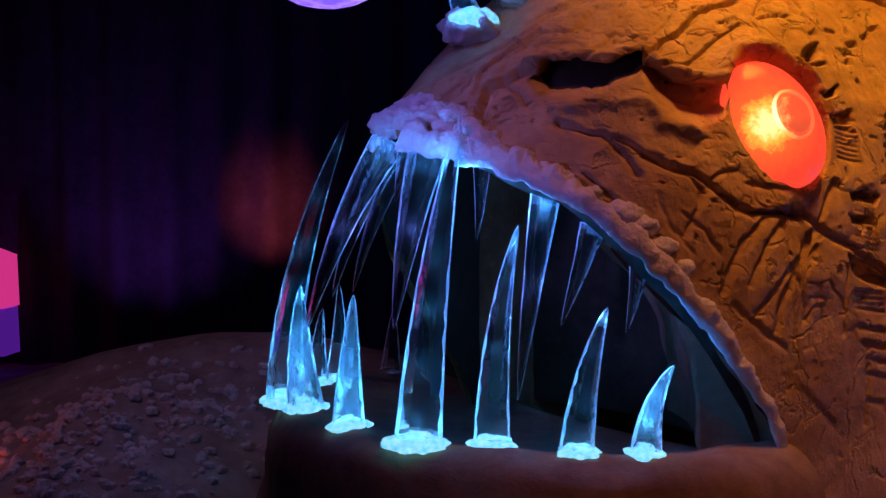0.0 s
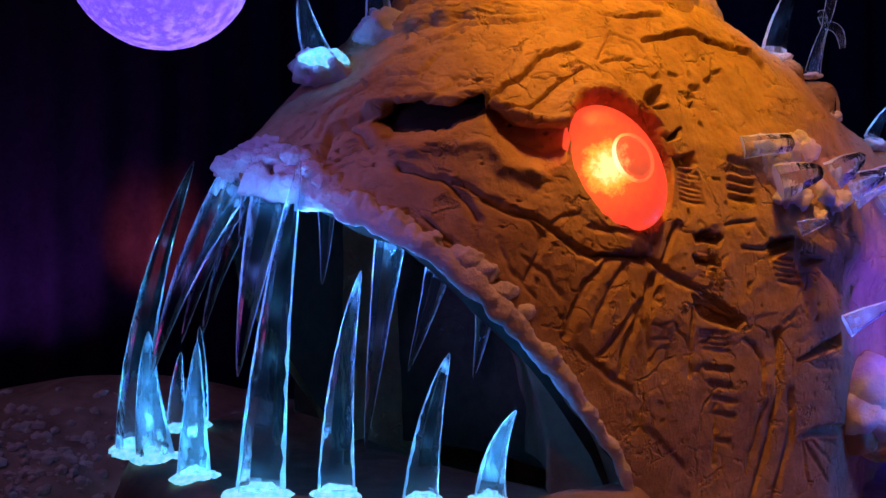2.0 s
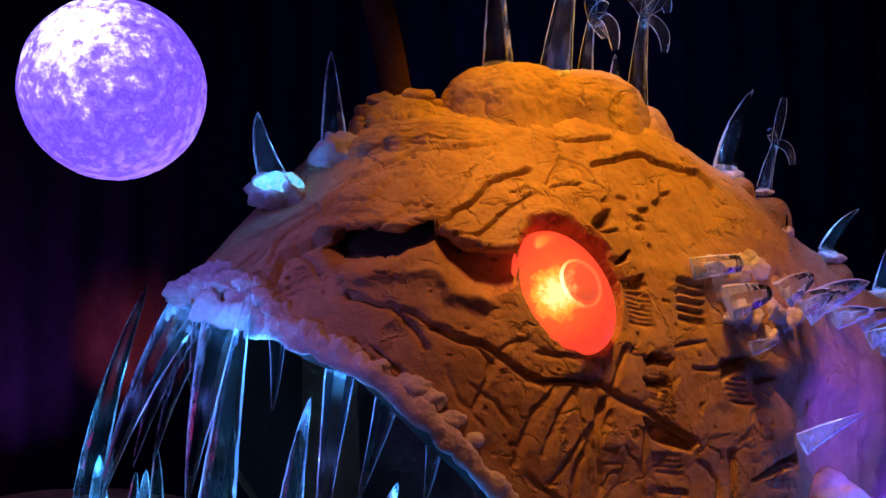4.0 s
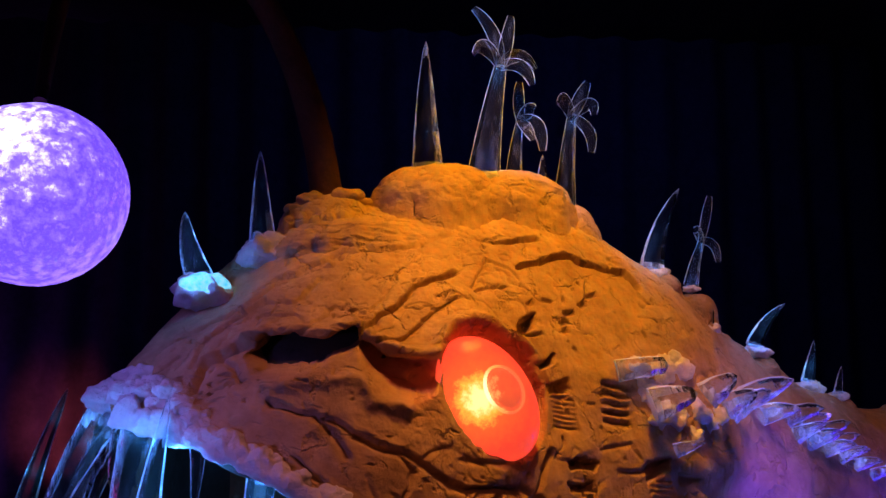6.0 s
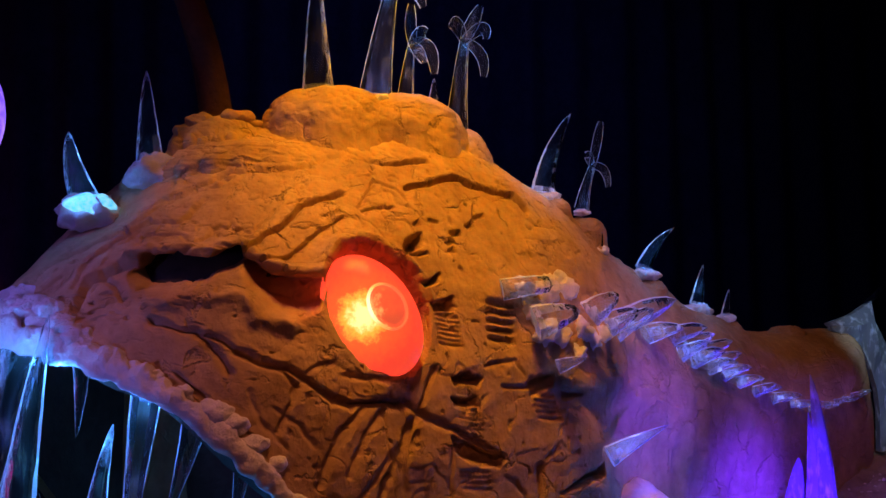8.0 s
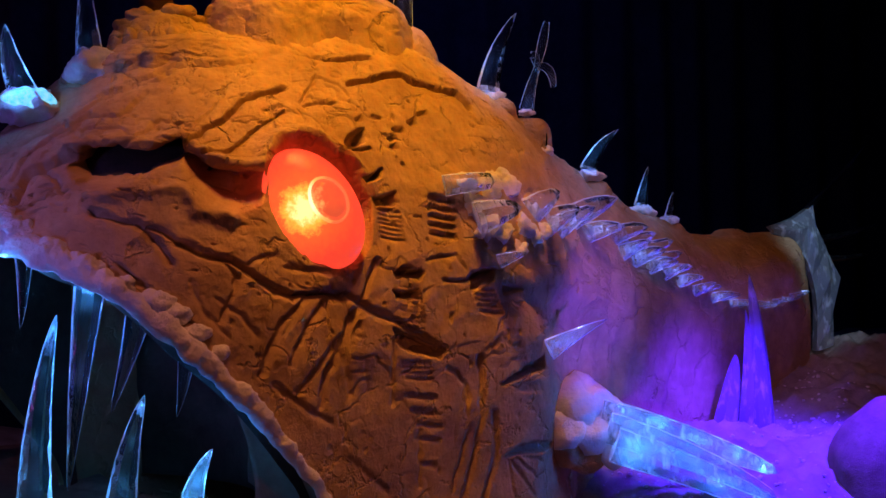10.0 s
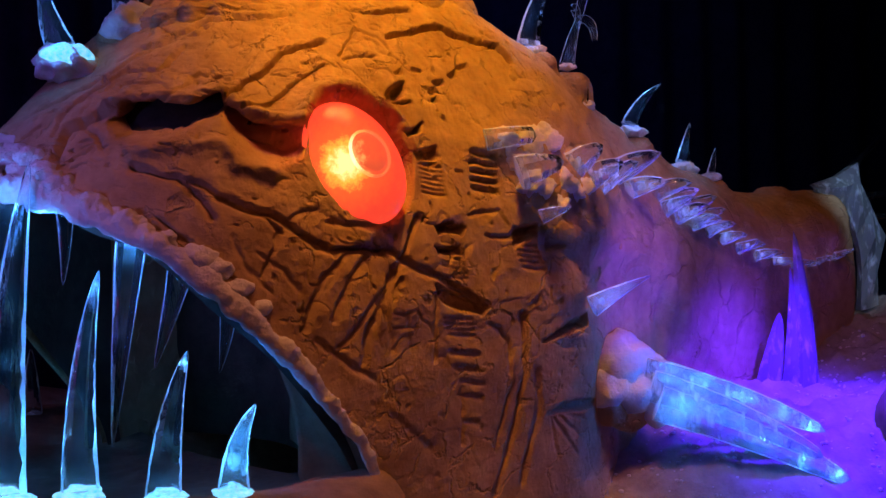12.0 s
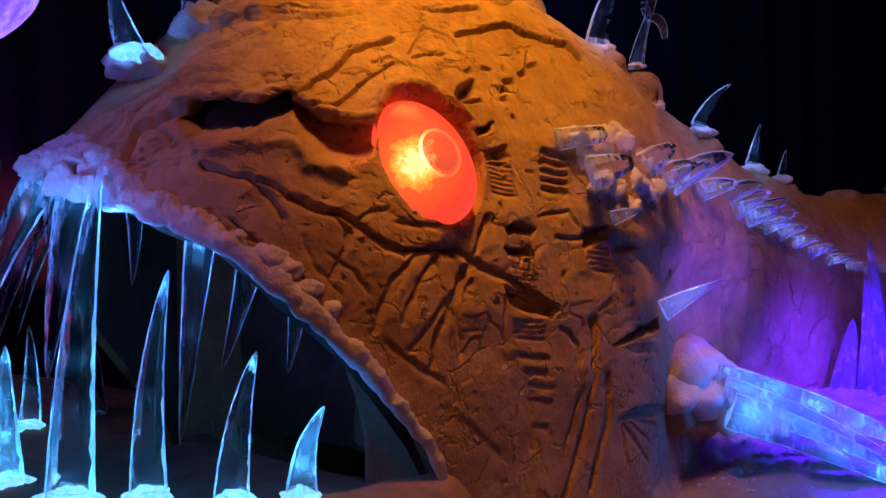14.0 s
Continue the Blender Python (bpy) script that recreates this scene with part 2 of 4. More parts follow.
def frosted(name, v, f, rows, sides, mat, width):
    """A cut ice bar with white strips on its two outer corners, imitating bright reflections."""
    me_v, me_f = list(v), list(f)
    for j in (0, sides // 2):
        ev, ef = tube([v[k * sides + j] for k in range(rows)], [width * rng.uniform(0.4, 1.3) for _ in range(rows)], 4)
        me_f += [[i + len(me_v) for i in q] for q in ef]
        me_v += ev
    me = mesh_of(name, me_v, me_f, mat, False)
    me.materials.append(EDGE_GLINT)
    me.polygons.foreach_set("material_index", [0] * len(f) + [1] * (len(me_f) - len(f)))
    return me


def cut_ice(name, parent, label, mat, base, tip, bend, radius, rows=24, squash=0.7, power=0.7, rim=0.55, foot=0.08, cap=0.1, knick=0.02):
    """A hand-cut clear ice piece: planed faces, two white long edges imitating reflected light, a cloudy foot and tip.
    """
    pts = bezier(base, (Vector(base) + Vector(tip)) / 2 + Vector(bend), tip, rows)
    v, side = [], None
    for k, p in enumerate(pts):
        d = (pts[min(k + 1, rows - 1)] - pts[max(k - 1, 0)]).normalized()
        side = d.cross(Vector((0, 1, 0.01))).normalized() if side is None else (side - d * side.dot(d)).normalized()
        other = d.cross(side)
        r = radius * (max(1 - k / (rows - 1), 0.0) ** power * 0.97 + 0.03) * rng.uniform(1 - knick, 1 + knick)
        e, g = rim * rng.uniform(0.7, 1.25), rim * rng.uniform(0.7, 1.25)
        for a in (-0.12, e, 1.15, 1.95, math.pi - g, math.pi + 0.12, 4.1, 5.3):
            v.append(p + side * (r * math.cos(a)) + other * (r * squash * math.sin(a)))
    f = grid_faces(rows, 8, True)
    which = []
    for i in range(rows - 1):
        t = i / (rows - 1)
        for j in range(8):
            which.append(1 if j in (0, 4) else 2 if t < foot * rng.uniform(0.6, 1.3) or t > 1 - cap * rng.uniform(0.7, 1.3) else 0)
    f.append(list(range(8))[::-1]), f.append(list(range((rows - 1) * 8, rows * 8)))
    me = mesh_of(name, v, f, mat, False)
    me.materials.append(EDGE_GLINT), me.materials.append(ICE_CHIP)
    me.polygons.foreach_set("material_index", which + [1, 1])
    return under(name, me, parent, label)


def lump(center, size, rng, detail=3, rough=0.25, scale=6.0):
    """A knobbly snow clump."""
    bm = bmesh.new()
    bmesh.ops.create_icosphere(bm, subdivisions=detail, radius=1)
    off = Vector((rng.uniform(-9, 9), rng.uniform(-9, 9), rng.uniform(-9, 9)))
    c, s = Vector(center), Vector(size)
    for v in bm.verts:
        q = Vector((v.co.x * s.x, v.co.y * s.y, v.co.z * s.z))
        k = 1 + rough * (noise.noise(q * scale + off) + 0.5 * noise.noise(q * scale * 2.3 + off))
        v.co = c + q * k
    vs, fs = [v.co.copy() for v in bm.verts], [[v.index for v in f.verts] for f in bm.faces]
    bm.free()
    return vs, fs


def joined(pieces):
    verts, faces = [], []
    for v, f in pieces:
        faces += [[i + len(verts) for i in q] for q in f]
        verts += list(v)
    return verts, faces


# ---- the body's form ----
# BEGIN SHAPE
SPINE = np.array([(-0.398, 4.173), (-0.148, 4.344), (0.596, 5.007), (1.2, 5.5), (2.0, 5.95), (2.8, 6.25), (3.8, 6.6), (5.6, 7.25)])
_len = np.r_[0, np.cumsum(np.hypot(*np.diff(SPINE, axis=0).T))] - math.hypot(0.25, 0.171)


def spine(s):
    s = np.asarray(s, float)
    off = np.linspace(-0.45, 0.45, 31)
    px, py = (lambda t: np.mean([np.interp(t + o, _len, SPINE[:, 0]) for o in off], 0)), (lambda t: np.mean([np.interp(t + o, _len, SPINE[:, 1]) for o in off], 0))
    dx, dy = px(s + 0.2) - px(s - 0.2), py(s + 0.2) - py(s - 0.2)
    d = np.hypot(dx, dy)
    return px(s), py(s), dx / d, dy / d


S_TOP = (-0.14, 0.0, 0.1, 0.3, 0.55, 0.8, 1.1, 1.5, 2.0, 2.5, 2.95, 3.2, 3.6, 4.05, 4.5, 4.85, 5.3, 6.4)
Z_TOP = (1.93, 2.03, 2.10, 2.29, 2.50, 2.71, 2.85, 3.0, 3.03, 2.82, 2.64, 2.48, 2.30, 2.07, 1.965, 1.83, 1.797, 1.837)
S_WID = (-0.14, -0.1, 0.0, 0.15, 0.35, 0.7, 1.1, 1.6, 2.1, 2.5, 3.2, 4.0, 5.0, 6.4)
W_WID = (0.06, 0.27, 0.60, 0.80, 1.04, 1.19, 1.28, 1.36, 1.42, 1.42, 1.20, 0.95, 0.66, 0.34)
S_LIP = (-0.14, -0.03, 0.18, 0.34, 0.54, 0.69, 0.83, 0.92, 0.97, 1.0)
Z_LIP = (1.90, 1.82, 1.64, 1.40, 1.16, 0.98, 0.82, 0.64, 0.3, -0.05)


FAR_SIDE = 0.55


def soft_interp(s, xs, ys, r=0.06):
    return np.mean([np.interp(s + o, xs, ys) for o in np.linspace(-r, r, 17)], 0)


def skin(s, v, inset=0.0):
    """The plain skin at station s; v runs from -1 (near bottom edge) by 0 (top) to 1 (far bottom edge)."""
    s, v = np.broadcast_arrays(np.asarray(s, float), np.asarray(v, float))
    x, y, dx, dy = spine(s)
    top = soft_interp(s, S_TOP, Z_TOP, 0.14) - inset
    wid = np.maximum(soft_interp(s, S_WID, W_WID, np.clip(0.04 + (s - 0.2) * 0.3, 0.04, 0.2)) - inset, 0.02)
    low = np.interp(s, S_LIP, Z_LIP)
    mid = np.minimum(1.35, top - 0.35 * wid)
    p = 2.5
    z = low + (top - low) * np.sin((1 - np.abs(v)) * math.pi / 2)
    q = np.clip((z - mid) / (top - mid), 0, 1)
    n = wid * (1 - q**p) ** (1 / p)
    n = np.where(z < mid, wid * (1 - 0.05 * (mid - z)), n) * np.where(v > 0, -FAR_SIDE, 1)
    return np.stack([x + dy * n, y - dx * n, z], -1)
# END SHAPE


def lattice(p, scale, seed):
    """Smooth value noise of points, -1 to 1."""
    q = p * scale + seed * 17.31
    i = np.floor(q)
    f = q - i
    f = f * f * (3 - 2 * f)
    out = 0.0
    for a in (0, 1):
        for b in (0, 1):
            for c in (0, 1):
                k = i + (a, b, c)
                h = np.sin(k[..., 0] * 127.1 + k[..., 1] * 311.7 + k[..., 2] * 74.7) * 43758.5453
                w = np.abs(1 - a - f[..., 0]) * np.abs(1 - b - f[..., 1]) * np.abs(1 - c - f[..., 2])
                out = out + w * ((h - np.floor(h)) * 2 - 1)
    return out


fish = thing("fish_sculpture", (1.2, 5.4, 0), "huge sand-coloured carved snow anglerfish with ice teeth and glowing red eye", "sculpture")

_s = np.r_[np.linspace(-0.139, 2.9, 600), np.linspace(2.91, 6.0, 140)]
_v = np.r_[np.linspace(-1, -0.28, 430), np.linspace(-0.277, -0.01, 70), np.linspace(0, 1, 60)]
SS, VV = np.meshgrid(_s, _v, indexing="ij")
P = skin(SS, VV)
NEAR = VV < -0.003
# ragged carving: look-up places shaken by a few millimetres
JX = P[..., 0] + 0.007 * lattice(P, 22, 1) + 0.003 * lattice(P, 70, 2)
JZ = P[..., 2] + 0.007 * lattice(P, 22, 3) + 0.003 * lattice(P, 70, 4)
CX, CZ = P[..., 0] + 0.003 * lattice(P, 30, 1), P[..., 2] + 0.002 * lattice(P, 30, 3)
CUT = np.zeros(P.shape[:2])


def near_box(pts, pad):
    xs, zs = [p[0] for p in pts], [p[1] for p in pts]
    return NEAR & (JX > min(xs) - pad) & (JX < max(xs) + pad) & (JZ > min(zs) - pad) & (JZ < max(zs) + pad)


def line_gap(x, z, pts, closed=False):
    best = np.full(x.shape, 9.0)
    ring = list(pts) + ([pts[0]] if closed else [])
    for (ax, az), (bx, bz) in zip(ring[:-1], ring[1:]):
        dx, dz = bx - ax, bz - az
        t = np.clip(((x - ax) * dx + (z - az) * dz) / (dx * dx + dz * dz + 1e-9), 0, 1)
        best = np.minimum(best, np.hypot(x - ax - t * dx, z - az - t * dz))
    return best


def groove(pts, width, depth, clean=False):
    """A chiselled line: sharp above, easing out below."""
    m = near_box(pts, width * 4)
    x, z = (CX[m], CZ[m]) if clean else (JX[m], JZ[m])
    d = line_gap(x, z, pts)
    CUT[m] = np.minimum(CUT[m], -1.15 * depth * np.exp(-((d / width) ** 2)))
    d2 = line_gap(x, z - width * 1.6, pts)
    CUT[m] += 0.22 * depth * np.exp(-((d2 / (width * 1.2)) ** 2))


DEEP = np.zeros(P.shape[:2])


def hollow(pts, depth, soft, deep=False):
    m = near_box(pts, 0.12)
    x, z = (CX[m], CZ[m]) if soft > 0.05 else (JX[m], JZ[m])
    inside = np.zeros(x.shape, bool)
    for (ax, az), (bx, bz) in zip(pts, pts[1:] + pts[:1]):
        inside ^= ((az > z) != (bz > z)) & (x < (bx - ax) * (z - az) / (bz - az + 1e-12) + ax)
    d = line_gap(x, z, pts, True) * np.where(inside, 1, -1)
    k = np.clip(d / soft * 0.5 + 0.5, 0, 1)
    if deep:
        DEEP[m] = np.maximum(DEEP[m], depth * k * k * (3 - 2 * k))
        return
    CUT[m] = np.minimum(CUT[m], -depth * k * k * (3 - 2 * k))


def comb(a, b, length, n, width, depth):
    for k in range(n):
        t = (k + 0.5) / n
        x, z = a[0] + (b[0] - a[0]) * t, a[1] + (b[1] - a[1]) * t
        h = length / 2
        groove([(x - h, z + 0.012), (x, z), (x + h * 0.9, z - 0.006)], width, depth, True)


def ridge(pts, width, height):
    m = near_box(pts, width * 3)
    d = line_gap(JX[m], JZ[m], pts)
    CUT[m] += height * np.exp(-((d / width) ** 2))


hollow([(0.351, 2.112), (0.388, 2.166), (0.516, 2.178), (0.644, 2.156), (0.751, 2.193), (0.773, 2.16), (0.718, 2.122), (0.641, 2.097), (0.557, 2.045), (0.474, 2.027), (0.386, 2.048)], 0.300, 0.018, True)
hollow([(0.74, 2.181), (0.794, 2.146), (0.877, 2.089), (1.074, 2.057), (1.066, 1.98), (0.983, 1.937), (0.885, 1.944), (0.843, 1.989), (0.799, 2.065)], 0.130, 0.022, True)
groove([(0.144, 1.99), (0.166, 2.072), (0.225, 2.115), (0.299, 2.149), (0.38, 2.165)], 0.016, 0.044)
groove([(0.243, 2.111), (0.289, 2.078), (0.32, 2.018)], 0.012, 0.019)
groove([(0.439, 1.928), (0.51, 1.915), (0.594, 1.887), (0.691, 1.869), (0.751, 1.817)], 0.012, 0.022)
groove([(0.751, 1.817), (0.832, 1.775), (0.939, 1.744), (1.025, 1.692), (1.091, 1.63), (1.184, 1.599), (1.306, 1.595), (1.431, 1.577), (1.508, 1.523), (1.647, 1.457), (1.742, 1.407), (1.859, 1.324)], 0.014, 0.037)
groove([(0.594, 1.887), (0.649, 1.838), (0.701, 1.777), (0.716, 1.735)], 0.017, 0.025)
groove([(0.527, 1.738), (0.583, 1.687), (0.644, 1.637), (0.723, 1.575), (0.798, 1.494)], 0.010, 0.019)
groove([(-0.096, 2.063), (-0.012, 2.169), (0.156, 2.261), (0.342, 2.35), (0.438, 2.429), (0.582, 2.5), (0.724, 2.545)], 0.010, 0.022)
groove([(0.123, 2.076), (0.163, 2.176), (0.272, 2.271), (0.399, 2.355)], 0.010, 0.022)
groove([(0.438, 2.429), (0.558, 2.504), (0.726, 2.576), (0.873, 2.646), (1.065, 2.657)], 0.010, 0.027)
groove([(0.39, 2.287), (0.525, 2.29), (0.603, 2.22), (0.689, 2.193)], 0.007, 0.013)
groove([(0.915, 1.734), (0.958, 1.675), (0.921, 1.573), (0.888, 1.511)], 0.009, 0.019)
groove([(0.279, 1.745), (0.373, 1.701), (0.466, 1.657)], 0.009, 0.013)
groove([(0.764, 2.175), (0.851, 2.278), (0.943, 2.327), (1.019, 2.414), (1.093, 2.442), (1.198, 2.467)], 0.010, 0.040)
groove([(1.032, 2.258), (1.103, 2.303), (1.191, 2.354)], 0.007, 0.022)
groove([(0.847, 2.152), (0.958, 2.185), (1.029, 2.242)], 0.007, 0.020)
groove([(1.259, 2.396), (1.311, 2.477), (1.334, 2.526)], 0.007, 0.022)
groove([(1.334, 2.526), (1.43, 2.479), (1.475, 2.434)], 0.006, 0.012)
groove([(1.283, 2.384), (1.359, 2.396), (1.415, 2.397)], 0.007, 0.018)
groove([(1.326, 2.638), (1.399, 2.619), (1.484, 2.621), (1.61, 2.647)], 0.009, 0.030)
groove([(1.483, 2.49), (1.582, 2.515), (1.66, 2.554), (1.753, 2.57), (1.825, 2.544), (1.932, 2.528), (2.046, 2.498), (2.115, 2.438)], 0.010, 0.040)
groove([(0.73, 2.579), (0.829, 2.586), (0.942, 2.591), (1.074, 2.621)], 0.009, 0.030)
groove([(0.354, 2.418), (0.445, 2.466), (0.566, 2.49), (0.685, 2.503), (0.743, 2.556)], 0.009, 0.022)
groove([(0.316, 2.258), (0.385, 2.333), (0.521, 2.349), (0.633, 2.449)], 0.007, 0.014)
groove([(0.44, 2.113), (0.524, 2.178), (0.633, 2.223), (0.72, 2.199)], 0.007, 0.012)
groove([(1.074, 2.621), (1.229, 2.671), (1.326, 2.638)], 0.007, 0.012)
groove([(0.906, 2.388), (0.808, 2.291), (0.678, 2.318), (0.589, 2.248)], 0.006, 0.010)
groove([(0.535, 2.716), (0.735, 2.675), (0.882, 2.686), (0.999, 2.651)], 0.009, 0.020)
groove([(1.294, 2.933), (1.312, 2.789), (1.446, 2.813), (1.581, 2.781)], 0.007, 0.015)
groove([(1.319, 2.259), (1.363, 2.216), (1.435, 2.156), (1.447, 2.063)], 0.006, 0.010)
hollow([(1.442, 2.249), (1.53, 2.291), (1.528, 2.232), (1.444, 2.199)], 0.070, 0.007)
groove([(1.425, 2.191), (1.551, 2.201)], 0.007, 0.030)
hollow([(1.499, 2.068), (1.6, 2.113), (1.589, 2.074), (1.515, 2.047)], 0.060, 0.007)
hollow([(1.54, 1.987), (1.653, 2.013), (1.663, 1.966), (1.557, 1.951)], 0.060, 0.007)
comb((1.621, 1.937), (1.636, 1.802), 0.106, 7, 0.009, 0.011)
comb((1.883, 1.997), (1.895, 1.805), 0.120, 5, 0.014, 0.019)
hollow([(1.671, 2.3), (1.716, 2.312), (1.721, 2.294), (1.687, 2.278)], 0.030, 0.007)
hollow([(1.64, 2.256), (1.678, 2.276), (1.687, 2.252), (1.65, 2.247)], 0.030, 0.007)
hollow([(1.649, 2.22), (1.687, 2.239), (1.696, 2.215), (1.659, 2.21)], 0.030, 0.007)
hollow([(1.752, 2.338), (1.794, 2.355), (1.799, 2.338), (1.763, 2.321)], 0.030, 0.007)
hollow([(1.804, 2.38), (1.849, 2.395), (1.854, 2.378), (1.815, 2.363)], 0.030, 0.007)
hollow([(1.486, 2.329), (1.524, 2.345), (1.53, 2.328), (1.499, 2.316)], 0.030, 0.007)
hollow([(1.626, 1.679), (1.712, 1.696), (1.776, 1.665), (1.754, 1.636), (1.642, 1.652)], 0.070, 0.009)
hollow([(1.623, 1.593), (1.749, 1.58), (1.757, 1.549), (1.638, 1.566)], 0.060, 0.009)
comb((1.707, 1.640), (1.706, 1.592), 0.097, 3, 0.009, 0.011)
comb((1.707, 1.545), (1.725, 1.444), 0.101, 5, 0.009, 0.011)
hollow([(2.015, 1.631), (2.075, 1.664), (2.16, 1.663), (2.136, 1.627), (2.027, 1.558)], 0.060, 0.009)
comb((2.080, 1.583), (2.130, 1.456), 0.120, 5, 0.011, 0.015)
hollow([(2.199, 1.606), (2.31, 1.577), (2.351, 1.555), (2.21, 1.539)], 0.050, 0.011)
hollow([(1.615, 1.433), (1.729, 1.396), (1.861, 1.315), (1.847, 1.28), (1.731, 1.321), (1.647, 1.36)], 0.080, 0.009)
comb((1.723, 1.286), (1.749, 1.190), 0.129, 4, 0.009, 0.011)
groove([(1.693, 1.137), (1.819, 1.112)], 0.011, 0.018)
groove([(1.738, 1.005), (1.848, 0.981)], 0.011, 0.018)
groove([(1.732, 0.943), (1.845, 0.918)], 0.011, 0.018)
groove([(1.747, 0.828), (1.822, 0.808)], 0.011, 0.018)
groove([(1.711, 1.071), (1.813, 1.05)], 0.011, 0.018)
hollow([(2.166, 1.132), (2.304, 1.196), (2.455, 1.236), (2.456, 1.178), (2.303, 1.153)], 0.080, 0.009)
comb((2.320, 1.123), (2.340, 1.075), 0.172, 3, 0.009, 0.012)
hollow([(2.2, 0.784), (2.307, 0.828), (2.54, 0.799), (2.542, 0.756), (2.339, 0.777)], 0.060, 0.011)
groove([(2.23, 0.769), (2.308, 0.666), (2.377, 0.566)], 0.011, 0.014)
groove([(2.271, 0.762), (2.36, 0.684), (2.477, 0.578)], 0.011, 0.014)
groove([(2.305, 0.774), (2.415, 0.728), (2.533, 0.647)], 0.011, 0.014)
groove([(2.224, 0.761), (2.248, 0.638), (2.273, 0.561)], 0.011, 0.014)
groove([(1.539, 1.713), (1.508, 1.637), (1.464, 1.526), (1.41, 1.442), (1.382, 1.327)], 0.014, 0.018)
groove([(1.462, 1.464), (1.394, 1.327), (1.416, 1.187)], 0.011, 0.011)
groove([(1.615, 1.385), (1.62, 1.206), (1.609, 1.111)], 0.009, 0.014)
groove([(1.74, 0.979), (1.746, 0.728)], 0.011, 0.014)
groove([(1.884, 1.239), (1.937, 1.215), (1.982, 1.147), (1.987, 1.013)], 0.011, 0.018)
groove([(2.063, 1.263), (2.069, 1.006), (2.018, 0.758), (1.957, 0.589), (1.901, 0.465)], 0.016, 0.022)
groove([(2.142, 1.001), (2.15, 0.79), (2.094, 0.636), (2.053, 0.486)], 0.018, 0.025)
groove([(2.004, 0.959), (1.956, 0.812), (1.912, 0.672)], 0.011, 0.014)
groove([(1.232, 1.582), (1.124, 1.482), (1.067, 1.357), (1.042, 1.297)], 0.014, 0.018)
groove([(1.315, 1.57), (1.243, 1.492), (1.189, 1.389), (1.167, 1.327)], 0.014, 0.014)
groove([(1.437, 1.503), (1.346, 1.336), (1.307, 1.271), (1.281, 1.135)], 0.016, 0.022)
groove([(1.37, 1.416), (1.284, 1.319), (1.188, 1.216)], 0.014, 0.013)
groove([(1.095, 1.254), (1.186, 1.173), (1.28, 1.105), (1.328, 1.081)], 0.014, 0.013)
groove([(1.485, 1.322), (1.495, 1.18)], 0.009, 0.007)
groove([(1.195, 1.539), (1.098, 1.396)], 0.009, 0.007)
groove([(0.888, 1.597), (0.973, 1.531), (1.034, 1.444)], 0.011, 0.009)
groove([(0.791, 1.664), (0.824, 1.56), (0.926, 1.452)], 0.011, 0.009)
groove([(1.327, 0.97), (1.477, 0.85), (1.582, 0.735)], 0.014, 0.009)
groove([(1.159, 1.712), (1.297, 1.689), (1.449, 1.707)], 0.011, 0.011)
groove([(0.977, 1.678), (1.024, 1.738), (1.114, 1.76)], 0.011, 0.009)
groove([(1.802, 1.717), (1.947, 1.738), (1.985, 1.669)], 0.009, 0.009)
groove([(1.881, 1.624), (2.0, 1.614), (2.03, 1.655)], 0.009, 0.011)
groove([(2.093, 1.297), (2.174, 1.357), (2.204, 1.325)], 0.009, 0.009)
hollow([(2.228, 1.566), (2.438, 1.354), (2.466, 1.224), (2.513, 0.998), (2.538, 0.825), (2.457, 0.651), (2.46, 0.395), (3.746, 0.028), (3.562, 0.784), (3.024, 1.275), (2.584, 1.535)], 0.060, 0.092)
ridge([(0.346, 2.179), (0.428, 2.208), (0.541, 2.213), (0.669, 2.199), (0.759, 2.229), (0.836, 2.171), (0.943, 2.12), (1.056, 2.098)], 0.030, 0.05)
ridge([(0.426, 1.981), (0.594, 2.011), (0.764, 2.021), (0.822, 1.932), (0.95, 1.903)], 0.028, 0.03)

# eye socket: an oval hollow with a raised brow
EX, EZ = 1.314, 1.957
c32, s32 = math.cos(radians(32)), math.sin(radians(32))
lx, lz = (JX - EX) * c32 + (JZ - EZ) * s32, -(JX - EX) * s32 + (JZ - EZ) * c32
ro = np.hypot(lx / 0.188, lz / 0.268)
k = np.clip((1.08 - ro) / 0.22, 0, 1)
CUT = np.where(NEAR & (ro < 1.1), np.minimum(CUT, -0.10 * k * k * (3 - 2 * k)), CUT)
CUT = CUT + np.where(NEAR, 0.05 * np.exp(-(((ro - 1.2) / 0.13) ** 2)) * np.clip((JZ - EZ) / 0.2, 0, 1), 0)

# uneven hand-packed surface
amp = np.where(NEAR, 1.0, 0.6) * (0.35 + 0.65 * np.clip((P[..., 2] - 0.9) / 0.8, 0, 1))
amp = amp * np.where(NEAR & (ro < 1.2), 0.25, 1.0)
CUT = CUT * np.where(CUT < 0, 0.6 + 0.4 * np.clip((P[..., 2] - 1.0) / 0.6, 0, 1), 1)
REL = CUT + amp * (0.020 * lattice(P, 2.3, 5) + 0.012 * lattice(P, 6, 6) + 0.006 * lattice(P, 16, 7) + 0.003 * lattice(P, 45, 8))
pit = lattice(P, 30, 9)
REL -= amp * np.where(NEAR & (pit > 0.72), 0.014 * np.clip((pit - 0.72) / 0.1, 0, 1), 0)
